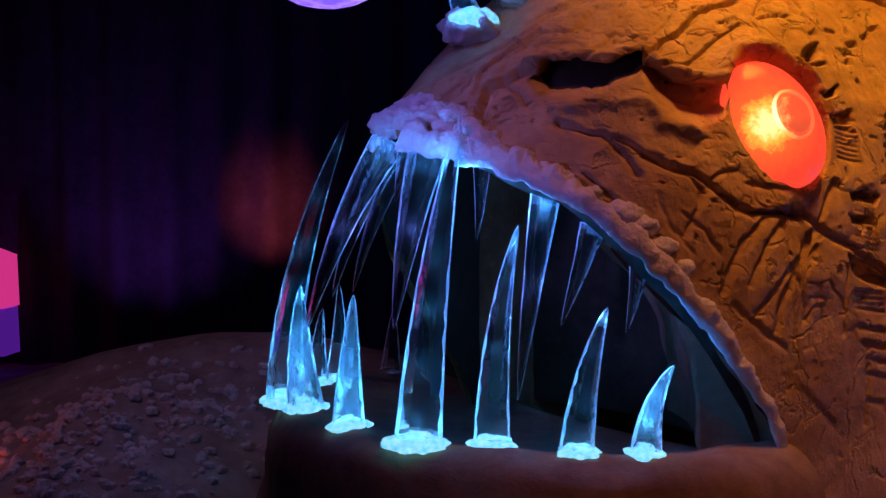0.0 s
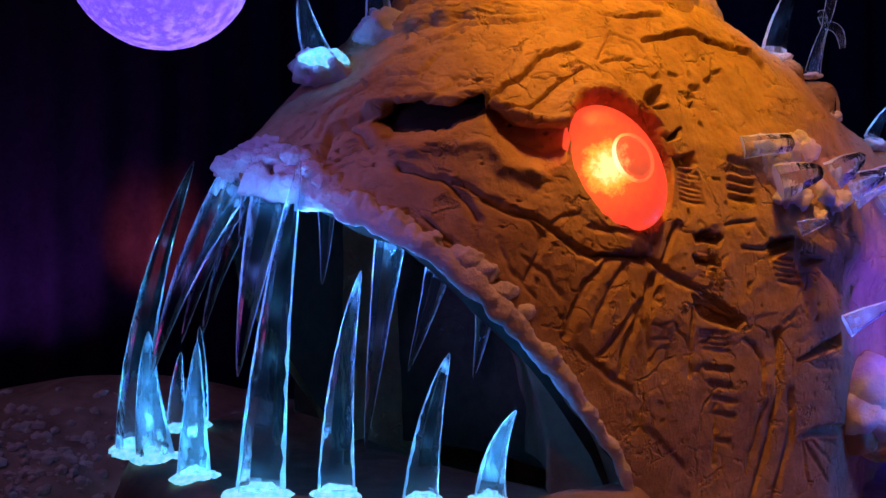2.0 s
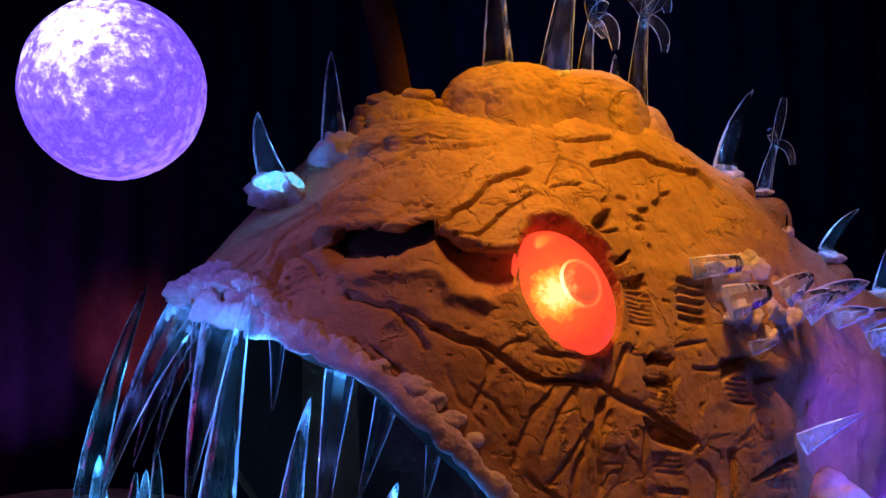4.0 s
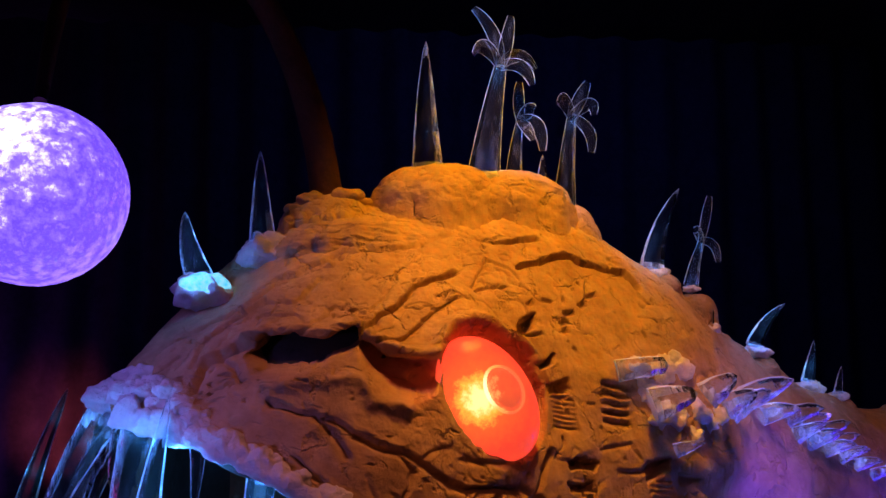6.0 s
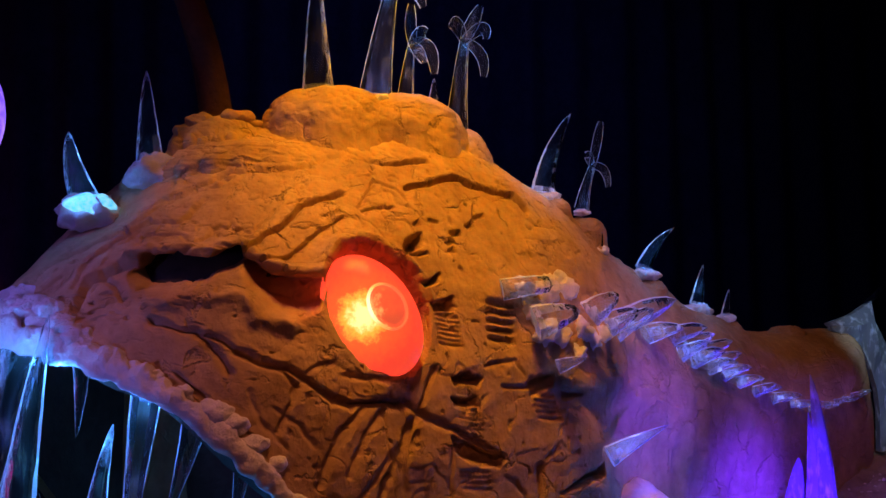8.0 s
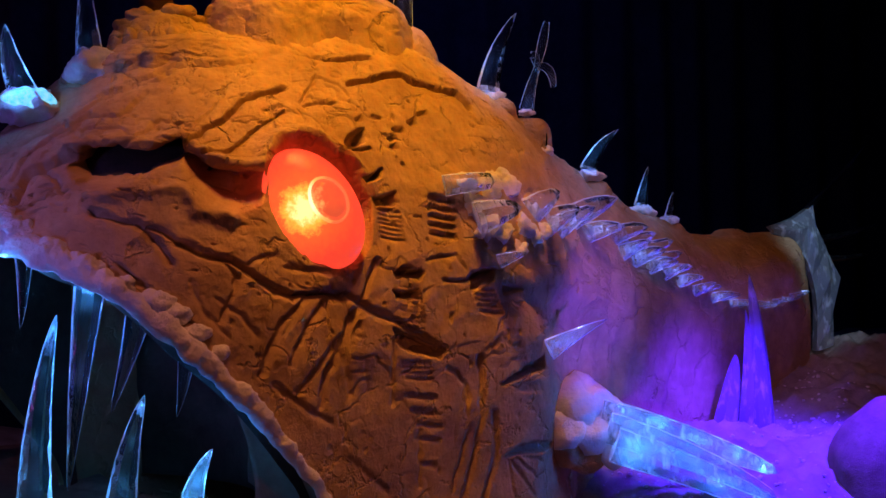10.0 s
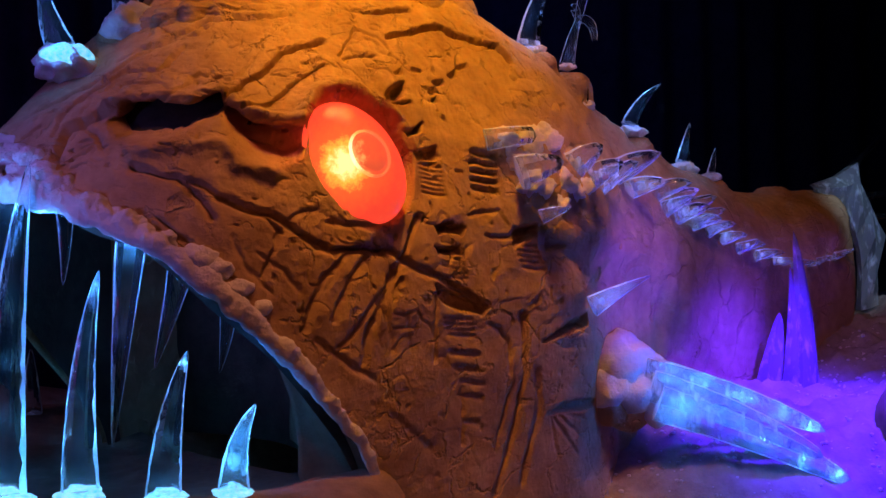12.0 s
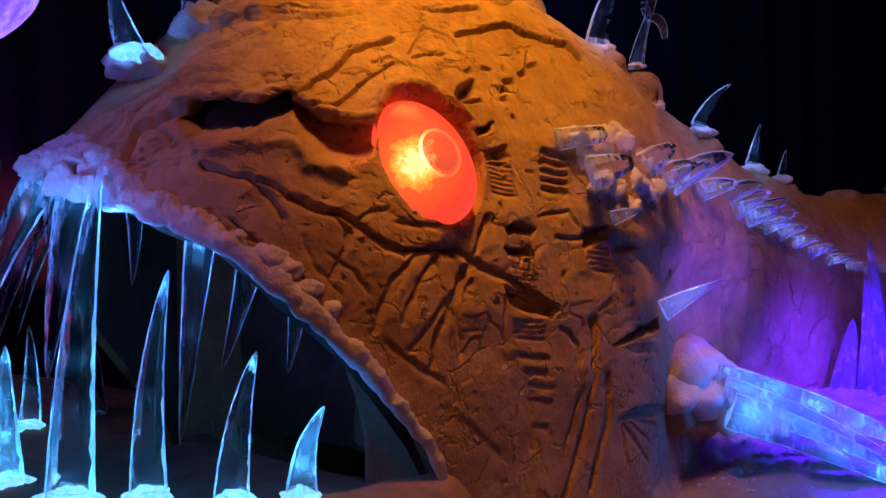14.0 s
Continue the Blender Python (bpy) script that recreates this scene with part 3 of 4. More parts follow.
# flat plates between fine cracks
cell = np.abs(lattice(P, 7, 10) + 0.5 * lattice(P, 15, 11))
REL -= amp * 0.010 * np.exp(-((cell / 0.04) ** 2)) * np.where(NEAR, 1, 0) * np.clip(0.5 + 1.2 * lattice(P, 3.1, 21), 0, 1)
cell = np.abs(lattice(P * np.array([0.7, 0.7, 1.3]), 4.2, 22) + 0.45 * lattice(P, 11, 23) + 0.2 * lattice(P, 31, 24))
REL -= amp * 0.011 * np.exp(-((cell / 0.028) ** 2)) * np.where(NEAR, 1, 0) * np.clip((P[..., 2] - 1.7) / 0.3, 0, 1) * np.clip(0.6 + lattice(P, 2.7, 25), 0, 1)
# steep flutes down the flank behind the gill
fl = np.clip((P[..., 0] - 2.45) / 0.3, 0, 1) * np.clip((4.3 - P[..., 0]) / 0.8, 0, 1)
REL += fl * 0.018 * lattice(P * np.array([1, 1, 0.22]), 13, 12)

gs, gv = np.gradient(P, axis=0), np.gradient(P, axis=1)
N = np.cross(gs, gv)
N /= np.linalg.norm(N, axis=-1, keepdims=True) + 1e-12
cx, cy, _, _ = spine(SS)
out = np.stack([P[..., 0] - cx, P[..., 1] - cy, P[..., 2] - 1.2], -1)
N *= np.sign((N * out).sum(-1).mean())
B = P + N * REL[..., None] + DEEP[..., None] * np.array([0.25, 0.9, 0.30])
faces = grid_faces(len(_s), len(_v), flip=True)
faces.append(list(range((len(_s) - 1) * len(_v), len(_s) * len(_v))))
under("body", mesh_of("body", B.reshape(-1, 3), faces, SAND), fish)


def on_skin(x, z, lift=0.0):
    """The place on the near flank at x and z, lifted outward."""
    d = np.where(NEAR, (P[..., 0] - x) ** 2 + (P[..., 2] - z) ** 2, 9)
    k = np.unravel_index(np.argmin(d), d.shape)
    return Vector(P[k] + N[k] * (REL[k] + lift)), Vector(N[k])


# inner face of the hood over the mouth
si, vi = np.meshgrid(np.linspace(-0.06, 1.0, 60), np.linspace(-1, 1, 60), indexing="ij")
I = skin(si, vi, 0.10)
I = I + 0.015 * lattice(I, 5, 14)[..., None]
# throat colour again, so the roof carries the hollow's shade
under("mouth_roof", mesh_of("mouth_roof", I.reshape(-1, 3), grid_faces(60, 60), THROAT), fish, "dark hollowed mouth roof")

# lower jaw: a horseshoe of packed sand round the mouth's floor
AX, AY = 0.824, 0.567


def jaw_point(ang, r=1.0, z=0.72):
    a, n = -1.22 * r * math.cos(ang), 1.30 * r * math.sin(ang)
    return Vector((0.55 + AX * a + AY * n, 5.1 + AY * a - AX * n, z))


JA = np.linspace(-1.75, 1.62, 220)
JAW = ((1.24, -0.05), (1.2, 0.12), (1.17, 0.25), (1.15, 0.36), (1.145, 0.46), (1.13, 0.54), (1.11, 0.61), (1.08, 0.66), (1.04, 0.69), (1.0, 0.70), (0.95, 0.70), (0.91, 0.68), (0.87, 0.655), (0.82, 0.63), (0.7, 0.61), (0.5, 0.6), (0.3, 0.6), (0.0, 0.6))
jv = []
for a in JA:
    for r, z in JAW:
        q = Vector((a * 3, r * 4, z * 4))
        jv.append(jaw_point(a, r + 0.03 * noise.noise(q) + 0.012 * noise.noise(q * 3.7), z + 0.02 * noise.noise(q * 1.7 + Vector((5, 5, 5))) * (z > 0.1)))
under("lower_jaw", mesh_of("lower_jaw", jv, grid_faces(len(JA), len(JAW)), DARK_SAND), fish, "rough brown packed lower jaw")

tv = []
for k in range(60):
    n = 1.20 * (1 - 2 * k / 59)
    for j in range(50):
        z = 0.55 + 1.95 * j / 49
        a = 0.03 + 0.5 * (1 - (n / 1.2) ** 2) + 0.02 * noise.noise(Vector((n * 4, z * 3, 2))) + 0.01 * noise.noise(Vector((n * 11, z * 9, 2)))
        lim = 1.24 * (1 - min(1, max(0, (z - 1.35) / 1.42)) ** 2.5) ** 0.4
        nn = n / 1.2 * min(1.2, lim)
        tv.append(Vector((0.55 + AX * a + AY * nn, 5.1 + AY * a - AX * nn, z)))
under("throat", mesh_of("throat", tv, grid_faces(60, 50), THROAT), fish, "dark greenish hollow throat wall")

# inner cheek: packed sand from the lip round to the throat's edge
EDGE = ((0.66, 4.12, 1.45), (0.72, 4.2, 1.398), (0.868, 4.2, 1.273), (0.949, 4.2, 1.159), (1.0, 4.2, 0.999), (1.031, 4.2, 0.837), (1.02, 4.2, 0.66))
rimline = [Vector(EDGE[min(int(u), 5)]).lerp(Vector(EDGE[min(int(u), 5) + 1]), u - min(int(u), 5)) for u in np.linspace(0, 6, 60).tolist()]
for _ in range(30):
    rimline = [rimline[0]] + [(rimline[i - 1] + rimline[i] * 2 + rimline[i + 1]) / 4 for i in range(1, 59)] + [rimline[-1]]
cv = []
for k, q in enumerate(rimline):
    lip = Vector(skin(0.66 + 0.335 * k / 59, -1.0).tolist()) + Vector((0.0, 0.02, 0.0))
    for j in range(14):
        t = j / 13
        p = lip.lerp(q, t) + Vector((0, 0.05 * math.sin(math.pi * t), 0))
        cv.append(p + Vector((1, -1, 1)) * (0.012 * noise.noise(p * 7)))
    for j in range(1, 9):
        b = j / 8
        cv.append(q + Vector((0.05 * math.sin(b * 3), 0.03 + 0.55 * b, 0.03 * b)) + Vector((1, 0, 1)) * (0.012 * noise.noise(q * 7 + Vector((0, b * 4, 0)))))
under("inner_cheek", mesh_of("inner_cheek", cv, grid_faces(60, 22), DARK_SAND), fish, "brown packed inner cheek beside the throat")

# mounds on the head
rng = random.Random(4)


def mound(name, center, size, seed, flat=0.7, lobes=0, label="", skirt=(0.08, 0.2, 0.4)):
    """A rounded carved mound with a flattened top; lobes: scallops round its foot."""
    nu, nv = 64, 200
    v = []
    for i in range(nu):
        a = math.pi / 2 * (1 - i / (nu - 1)) * 1.0
        h = math.sin(a) ** flat
        r = math.cos(a) ** 0.62
        for j in range(nv):
            b = 2 * math.pi * j / nv
            q = Vector((math.cos(b) * r, math.sin(b) * r, h * 1.4)) * 1.7 + Vector((seed, 0, 0))
            k = 1 + 0.06 * noise.noise(q) + 0.025 * noise.noise(q * 2.7) + 0.010 * noise.noise(q * 6) + 0.005 * noise.noise(q * 14)
            k -= 0.028 * math.exp(-((noise.noise(q * 2.2 + Vector((3, 3, 3))) / 0.045) ** 2))
            k -= 0.03 * math.exp(-((noise.noise(q * 3.7 + Vector((8, 1, 5))) / 0.05) ** 2)) * (1 if h < 0.85 else 0.3)
            if lobes:
                k += 0.085 * abs(math.sin(b * lobes / 2)) * (1 - h) ** 0.5 - 0.02
            v.append((center[0] + size[0] * r * k * math.cos(b), center[1] + size[1] * r * k * math.sin(b), center[2] + size[2] * h * (0.9 + 0.1 * k) + 0.008 * noise.noise(q * 5)))
    for drop in skirt:
        for j in range(nv):
            x, y, z = v[(nu - 1) * nv + j]
            v.append((x + (center[0] - x) * -0.12 * drop, y - 0.18 * drop, center[2] - drop))
    f = grid_faces(nu + len(skirt), nv, True)
    f.append(list(range(nv)))
    return under(name, mesh_of(name, v, f, SAND), fish, label)


mound("crown_mound", (1.22, 4.95, 2.72), (0.34, 0.38, 0.33), 1.0, 0.6, 9)
mound("crown_mound", (1.53, 5.0, 2.70), (0.36, 0.38, 0.33), 7.0, 0.6, 11)
mound("crown_mound", (1.86, 5.08, 2.58), (0.20, 0.26, 0.31), 3.0)
mound("lure_mound", (0.70, 4.98, 2.62), (0.27, 0.3, 0.28), 5.0, 0.8, 16)
mound("brow_mound", (0.86, 4.85, 2.56), (0.46, 0.4, 0.20), 8.0, 0.8, 20)
for k in range(8):
    x = 0.49 + 0.062 * k
    y = 4.985 - 0.29 * math.sqrt(max(0.05, 1 - ((x - 0.70) / 0.29) ** 2))
    v, f = lump((x, y, 2.735 + 0.012 * math.sin(k * 2.1)), (0.032, 0.04, 0.052), rng, 3, 0.18, 14)
    under("carved_knob", mesh_of("carved_knob", v, f, SAND), fish)
mound("spike_mound", (0.42, 4.88, 2.44), (0.20, 0.22, 0.22), 13.0)
mound("back_mound", (2.35, 5.19, 2.41), (0.17, 0.2, 0.15), 2.0, skirt=(0.06,))
mound("back_mound", (2.60, 5.29, 2.33), (0.14, 0.18, 0.13), 4.0, skirt=(0.06,))
mound("back_mound", (3.09, 5.64, 2.01), (0.15, 0.2, 0.13), 6.0, skirt=(0.06,))
mound("back_mound", (3.60, 6.04, 1.81), (0.15, 0.2, 0.13), 9.0, skirt=(0.06,))
mound("back_mound", (3.85, 6.14, 1.76), (0.12, 0.16, 0.13), 11.0, skirt=(0.06,))
mound("back_mound", (4.65, 6.76, 1.72), (0.14, 0.16, 0.12), 12.0, skirt=(0.06,))


def collar(at, r, parent, h=0.5, mat=None, name="snow_collar", drop=0.0):
    """A ring of pressed snow round the foot of a piece of ice."""
    v, f = lump((at[0], at[1], at[2] - r * drop), (r * 1.08, r * 1.08, r * h), rng, 4, 0.4, 1.7 / r)
    return under(name, mesh_of(name, v, f, mat or SNOW), parent)


# lower teeth: glowing collars at the foot, added fill lights up inside
LOWER = (
    ((-0.63, 4.78, 0.69), (-0.645, 4.72, 1.27), (-0.03, 0, 0), 0.088, ICE_MILKY),
    ((-0.40, 4.38, 0.69), (-0.37, 4.31, 1.26), (-0.01, 0, 0), 0.072, ICE_MILKY),
    ((-0.098, 4.03, 0.69), (0.067, 3.97, 1.965), (-0.04, 0, 0.05), 0.096, ICE),
    ((0.19, 4.02, 0.69), (0.29, 4.02, 1.55), (-0.05, 0, 0.05), 0.074, ICE),
    ((0.50, 3.88, 0.69), (0.61, 3.85, 1.25), (-0.03, 0, 0.06), 0.070, ICE),
    ((0.76, 3.87, 0.69), (0.85, 3.82, 1.04), (-0.05, 0, 0.03), 0.063, ICE_MILKY),
    ((-0.76, 4.95, 0.69), (-0.41, 4.52, 2.0), (-0.14, 0, 0), 0.088, ICE),
    ((-0.66, 5.5, 0.69), (-0.63, 5.45, 1.10), (-0.02, 0, 0), 0.06, ICE),
    ((-0.58, 5.62, 0.69), (-0.56, 5.6, 1.22), (0.02, 0, 0), 0.06, ICE),
    ((-0.30, 5.95, 0.69), (-0.28, 5.9, 1.05), (0, 0, 0), 0.06, ICE),
    ((0.0, 6.15, 0.69), (0.02, 6.1, 1.1), (0, 0, 0), 0.07, ICE),
)
for n, (base, tip, bend, r, mat) in enumerate(LOWER):
    tooth = cut_ice("lower_tooth", fish, "tall pointed ice tooth glowing cyan at its foot", mat, base, tip, bend, r, 26, 0.7, 0.68, 0.55, 0.035, 0.16 if n in (0, 1, 3, 4, 5) else 0.03)
    if n < 9:
        # cyan LED light on the snow is given as the collar's own emission
        collar((base[0], base[1], base[2] + 0.012), r * 1.08, tooth, 0.36, GLOW_SNOW, "emissive_snow_collar")
        up = Vector(tip) - Vector(base)
        spots = 6 if up.length > 0.8 else 4
        # added lights along the tooth imitate light guided up from its foot
        for k in range(spots):
            t = 0.07 + 0.84 * k / (spots - 1)
            wide = r * (1 - t) ** 0.68 / 0.08
            p = (0.85 - 0.9 * t + 0.55 * t * t) * (1.7 if mat is ICE_MILKY else 1.0)
            glow("tooth_fill", Vector(base) + up * t + Vector(bend) * (2 * t * (1 - t)), 2.0 * p * max(0.25, wide) ** 1.5, (0.07, 0.40, 1.0), 0.0)

# upper teeth, hanging from the lip
for base, tip, bend, r in (
    ((-0.22, 4.33, 1.90), (-0.58, 4.42, 1.10), (-0.05, 0, 0.06), 0.075),
    ((-0.20, 4.55, 1.90), (-0.50, 4.7, 1.22), (-0.04, 0, 0.06), 0.06),
    ((-0.13, 4.45, 1.90), (-0.40, 4.62, 1.25), (-0.04, 0, 0.06), 0.055),
    ((-0.05, 4.22, 1.90), (-0.20, 4.22, 1.13), (-0.02, 0, 0.04), 0.085),
    ((-0.15, 4.25, 1.88), (-0.195, 4.28, 1.64), (0, 0, 0), 0.035),
    ((0.155, 4.18, 1.80), (0.134, 4.2, 1.49), (0.01, 0, 0), 0.036),
    ((0.41, 4.12, 1.70), (0.30, 4.16, 0.85), (0.0, 0, 0.05), 0.064),
    ((0.59, 4.10, 1.55), (0.471, 4.15, 1.149), (0.02, 0, 0.04), 0.054),
    ((0.77, 4.07, 1.44), (0.722, 4.1, 1.125), (0.02, 0, 0.02), 0.045),
    ((0.2, 5.7, 1.85), (0.1, 5.7, 1.2), (0, 0, 0), 0.07),
):
    cut_ice("upper_tooth", fish, "clear ice tooth hanging from the snowy lip", ICE, base, tip, bend, r, 22, 0.7, 0.72, 0.42, 0.05, 0.02)
    # unseen lights added inside the hanging teeth to brighten them
    if r > 0.055 and base[1] < 5:
        glow("tooth_fill", Vector(base).lerp(Vector(tip), 0.15) + Vector(bend) * 0.3, 1.5, (0.08, 0.34, 1.0), 0.0)
        glow("tooth_fill", Vector(base).lerp(Vector(tip), 0.5) + Vector(bend) * 0.5, 0.5, (0.18, 0.24, 1.0), 0.0)
# unseen lights added below the lip to spread its cyan edge glow
for q, p in (((-0.25, 4.02, 1.82), 0.7), ((-0.14, 4.0, 1.81), 0.4), ((-0.03, 3.95, 1.81), 0.7), ((0.10, 4.0, 1.75), 0.8), ((0.21, 3.98, 1.70), 0.8), ((0.32, 3.96, 1.64), 0.8), ((0.435, 3.94, 1.60), 1.5), ((0.56, 3.91, 1.48), 0.65), ((0.70, 3.89, 1.35), 0.55), ((0.82, 3.86, 1.2), 0.35), ((0.93, 3.84, 1.03), 0.2)):
    glow("lip_fill", q, p * 1.4, (0.05, 0.28, 1.0), 0.02)

# snow crust along the lip
edge = skin(np.linspace(-0.135, 0.93, 360), -1)
rims = []
for k, q in enumerate(edge):
    d = Vector(edge[min(k + 1, 359)] - edge[max(k - 1, 0)]).normalized()
    side = d.cross(Vector((0, 1, 0))).normalized()
    side = side if side.z > 0 else -side
    fade = 1 - 0.55 * k / 359
    c = Vector(q) + Vector((0, -0.012, 0)) + side * 0.02
    for j in range(28):
        a = 2 * math.pi * j / 28
        p = c + side * (0.055 * fade * math.cos(a)) + Vector((0, -0.042 * fade * math.sin(a), 0))
        h = 0.45 * noise.noise(p * 9) + 0.34 * noise.noise(p * 19) + 0.12 * noise.noise(p * 50) + 0.06 * noise.noise(p * 130)
        rims.append(c + (p - c) * max(0.25, 1 + h * (1.2 + 0.5 * math.cos(a))))
rf = grid_faces(360, 28, True)
rf += [list(range(28)), list(range(359 * 28, 360 * 28))]
under("lip_snow", mesh_of("lip_snow", rims, rf, SNOW), fish, "lumpy white snow crust along the upper lip")
for x, z, r in ((-0.22, 2.02, 0.06), (-0.15, 2.04, 0.055), (-0.08, 2.05, 0.06), (-0.02, 2.02, 0.05), (0.05, 1.98, 0.055), (0.10, 1.93, 0.05), (0.30, 1.80, 0.05), (0.38, 1.75, 0.045), (0.55, 1.66, 0.04), (0.80, 1.48, 0.045), (-0.25, 1.95, 0.065), (-0.20, 2.0, 0.055), (-0.12, 1.98, 0.075), (-0.05, 1.99, 0.065), (0.01, 1.93, 0.05), (0.17, 1.86, 0.06), (0.14, 1.90, 0.05), (0.22, 1.81, 0.05), (0.45, 1.71, 0.05), (0.66, 1.59, 0.06), (0.72, 1.55, 0.055), (0.89, 1.40, 0.035)):
    q, nn = on_skin(x, z)
    v, f = lump(q, (r * 1.15, r * 0.6, r * 0.85), rng, 4, 0.35, 24)
    under("snow_clump", mesh_of("snow_clump", v, f, SNOW), fish)

# eye
bm = bmesh.new()
bmesh.ops.create_uvsphere(bm, u_segments=64, v_segments=40, radius=1)
vs, fs = [v.co.copy() for v in bm.verts], [[v.index for v in f.verts] for f in bm.faces]
bm.free()
ec, en = on_skin(EX, EZ)
face = (Vector((0, -1, 0)) * 0.75 + en * 0.25).normalized()
turn = Euler((0, radians(-32), 0)).to_matrix()
ey = -face
ez = (turn @ Vector((0, 0, 1)) - ey * (turn @ Vector((0, 0, 1))).dot(ey)).normalized()
ex = ey.cross(ez)
EM = Matrix((ex, ey, ez)).transposed().to_4x4()
EYE_AT = ec + face * 0.085
m = Matrix.Translation(EYE_AT) @ EM @ Matrix.Diagonal((0.182, 0.10, 0.268, 1))
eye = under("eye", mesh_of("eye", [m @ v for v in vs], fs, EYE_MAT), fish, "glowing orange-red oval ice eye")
pm = Matrix.Translation(EYE_AT + face * 0.080 + ex * 0.046 + Vector((0, 0, 0.004))) @ EM @ Euler((0, 0, radians(10))).to_matrix().to_4x4()


def turned(prof, mat, name, label):
    """A shallow turned piece on the eye's face."""
    pv = [pm @ Vector((r * 0.84 * math.cos(a) + 0.0001, -h, r * 1.08 * math.sin(a))) for r, h in prof for a in (2 * math.pi * j / 56 for j in range(56))]
    under(name, mesh_of(name, pv, grid_faces(len(prof), 56, True), mat), eye, label)


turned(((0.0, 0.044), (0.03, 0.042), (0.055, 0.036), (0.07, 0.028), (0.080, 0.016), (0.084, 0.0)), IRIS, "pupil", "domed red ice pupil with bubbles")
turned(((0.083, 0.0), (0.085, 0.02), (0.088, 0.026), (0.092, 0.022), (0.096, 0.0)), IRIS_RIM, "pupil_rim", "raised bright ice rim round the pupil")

# added light outside the eye, imitating its red spill on the sand
glow("eye_spill_fill", (1.03, 3.93, 2.0), 0.07, (1.0, 0.06, 0.02), 0.0)

# spikes on the head and back, each in a snow collar
for base, tip, bend, r, cr in (
    ((0.108, 4.65, 2.47), (0.039, 4.65, 2.775), (-0.035, 0, 0.02), 0.066, 0.115),
    ((0.376, 4.72, 2.66), (0.363, 4.72, 3.072), (-0.006, 0, 0), 0.062, 0.108),
    ((1.143, 4.78, 3.0), (1.142, 4.78, 3.639), (-0.01, 0, 0), 0.078, 0.085),
    ((1.70, 4.80, 2.92), (1.707, 4.80, 3.096), (0, 0, 0), 0.036, 0.045),
    ((2.337, 5.1, 2.575), (2.502, 5.1, 2.998), (-0.05, 0, 0.02), 0.066, 0.075),
    ((2.645, 5.14, 2.297), (2.67, 5.14, 2.376), (0, 0, 0), 0.03, 0.05),
    ((3.056, 5.52, 2.193), (3.255, 5.52, 2.43), (-0.04, 0, 0.03), 0.05, 0.068),
    ((3.58, 5.95, 1.993), (3.639, 5.95, 2.241), (0, 0, 0), 0.045, 0.075),
    ((3.829, 6.05, 1.925), (3.859, 6.05, 2.087), (0, 0, 0), 0.035, 0.05),
):
    sp = cut_ice("spike", fish, "clear curved ice spike set in snow", ICE, base, tip, bend, r, 18, 0.8, 0.7, 0.5, 0.04, 0.12)
    collar((base[0] + cr * 0.2, base[1] + 0.02, base[2]), cr * 1.05, sp, 0.72 if cr > 0.1 else 0.6, drop=0.5)
    if base[0] < 0.2:
        # this clump emits the cyan light that would fall on it
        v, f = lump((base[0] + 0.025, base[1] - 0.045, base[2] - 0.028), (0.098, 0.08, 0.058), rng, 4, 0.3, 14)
        under("emissive_snow_collar", mesh_of("emissive_snow_collar", v, f, GLOW_SNOW), sp, "snow made to glow cyan as if lit from a lamp beneath")
# unseen lights added in front of spikes to brighten ice and collars
for q in ((0.06, 4.44, 2.52), (3.05, 5.38, 2.30), (3.63, 5.80, 2.10), (2.34, 4.96, 2.70)):
    glow("spike_fill", q, 1.2 if q[0] < 1 else 1.4, (0.04, 0.28, 1.0), 0.0)


# more added lights, inside the spikes, so that their edges shine
for q, p in (((0.085, 4.65, 2.56), 0.7), ((0.055, 4.65, 2.68), 0.4), ((0.37, 4.72, 2.75), 0.07), ((0.365, 4.72, 2.92), 0.035), ((3.12, 5.52, 2.29), 0.4), ((3.20, 5.52, 2.37), 0.2), ((3.60, 5.95, 2.08), 0.25), ((1.142, 4.78, 3.2), 0.05), ((1.142, 4.78, 3.4), 0.03), ((2.40, 5.1, 2.75), 0.06)):
    glow("spike_fill", q, p, (0.10, 0.35, 1.0), 0.0)


# ice palms in the crown
def palm(foot, top, r, leaves):
    pts = bezier(foot, (Vector(foot) + Vector(top)) / 2 + Vector((-0.012, 0, 0)), top, 14)
    v, f = tube(pts, [r * (1 - 0.62 * k / 13) for k in range(14)], 8, 0.8, [rng.uniform(0.88, 1.06) for _ in range(8)])
    trunk = thing("ice_palm", foot, "clear carved ice palm tree on the sand crown", "ice palm", group="ice palms on the sculpture")
    under("trunk", frosted("trunk", v, f, 14, 8, ICE_PALM, 0.0022), trunk)
    for mid, end, w in leaves:
        pts = bezier(top, mid, end, 12)
        prof_ = [0.010 + 0.72 * w * math.sin(math.pi * min(1, 0.12 + 0.83 * k / 11)) ** 0.8 for k in range(12)]
        v, f = tube(pts, prof_, 8, 0.35)
        under("leaf", frosted("leaf", v, f, 12, 8, ICE_PALM, 0.0018), trunk)
    collar(foot, r * 0.95, trunk, 0.5, drop=0.45)
    # fill lights added inside the trunk; the palm has no lamp
    glow("palm_fill", Vector(foot).lerp(Vector(top), 0.93), 2.2 * r, (0.08, 0.36, 1.0), 0.0)
    glow("palm_fill", Vector(foot).lerp(Vector(top), 0.12), 3.5 * r, (0.16, 0.30, 1.0), 0.0)


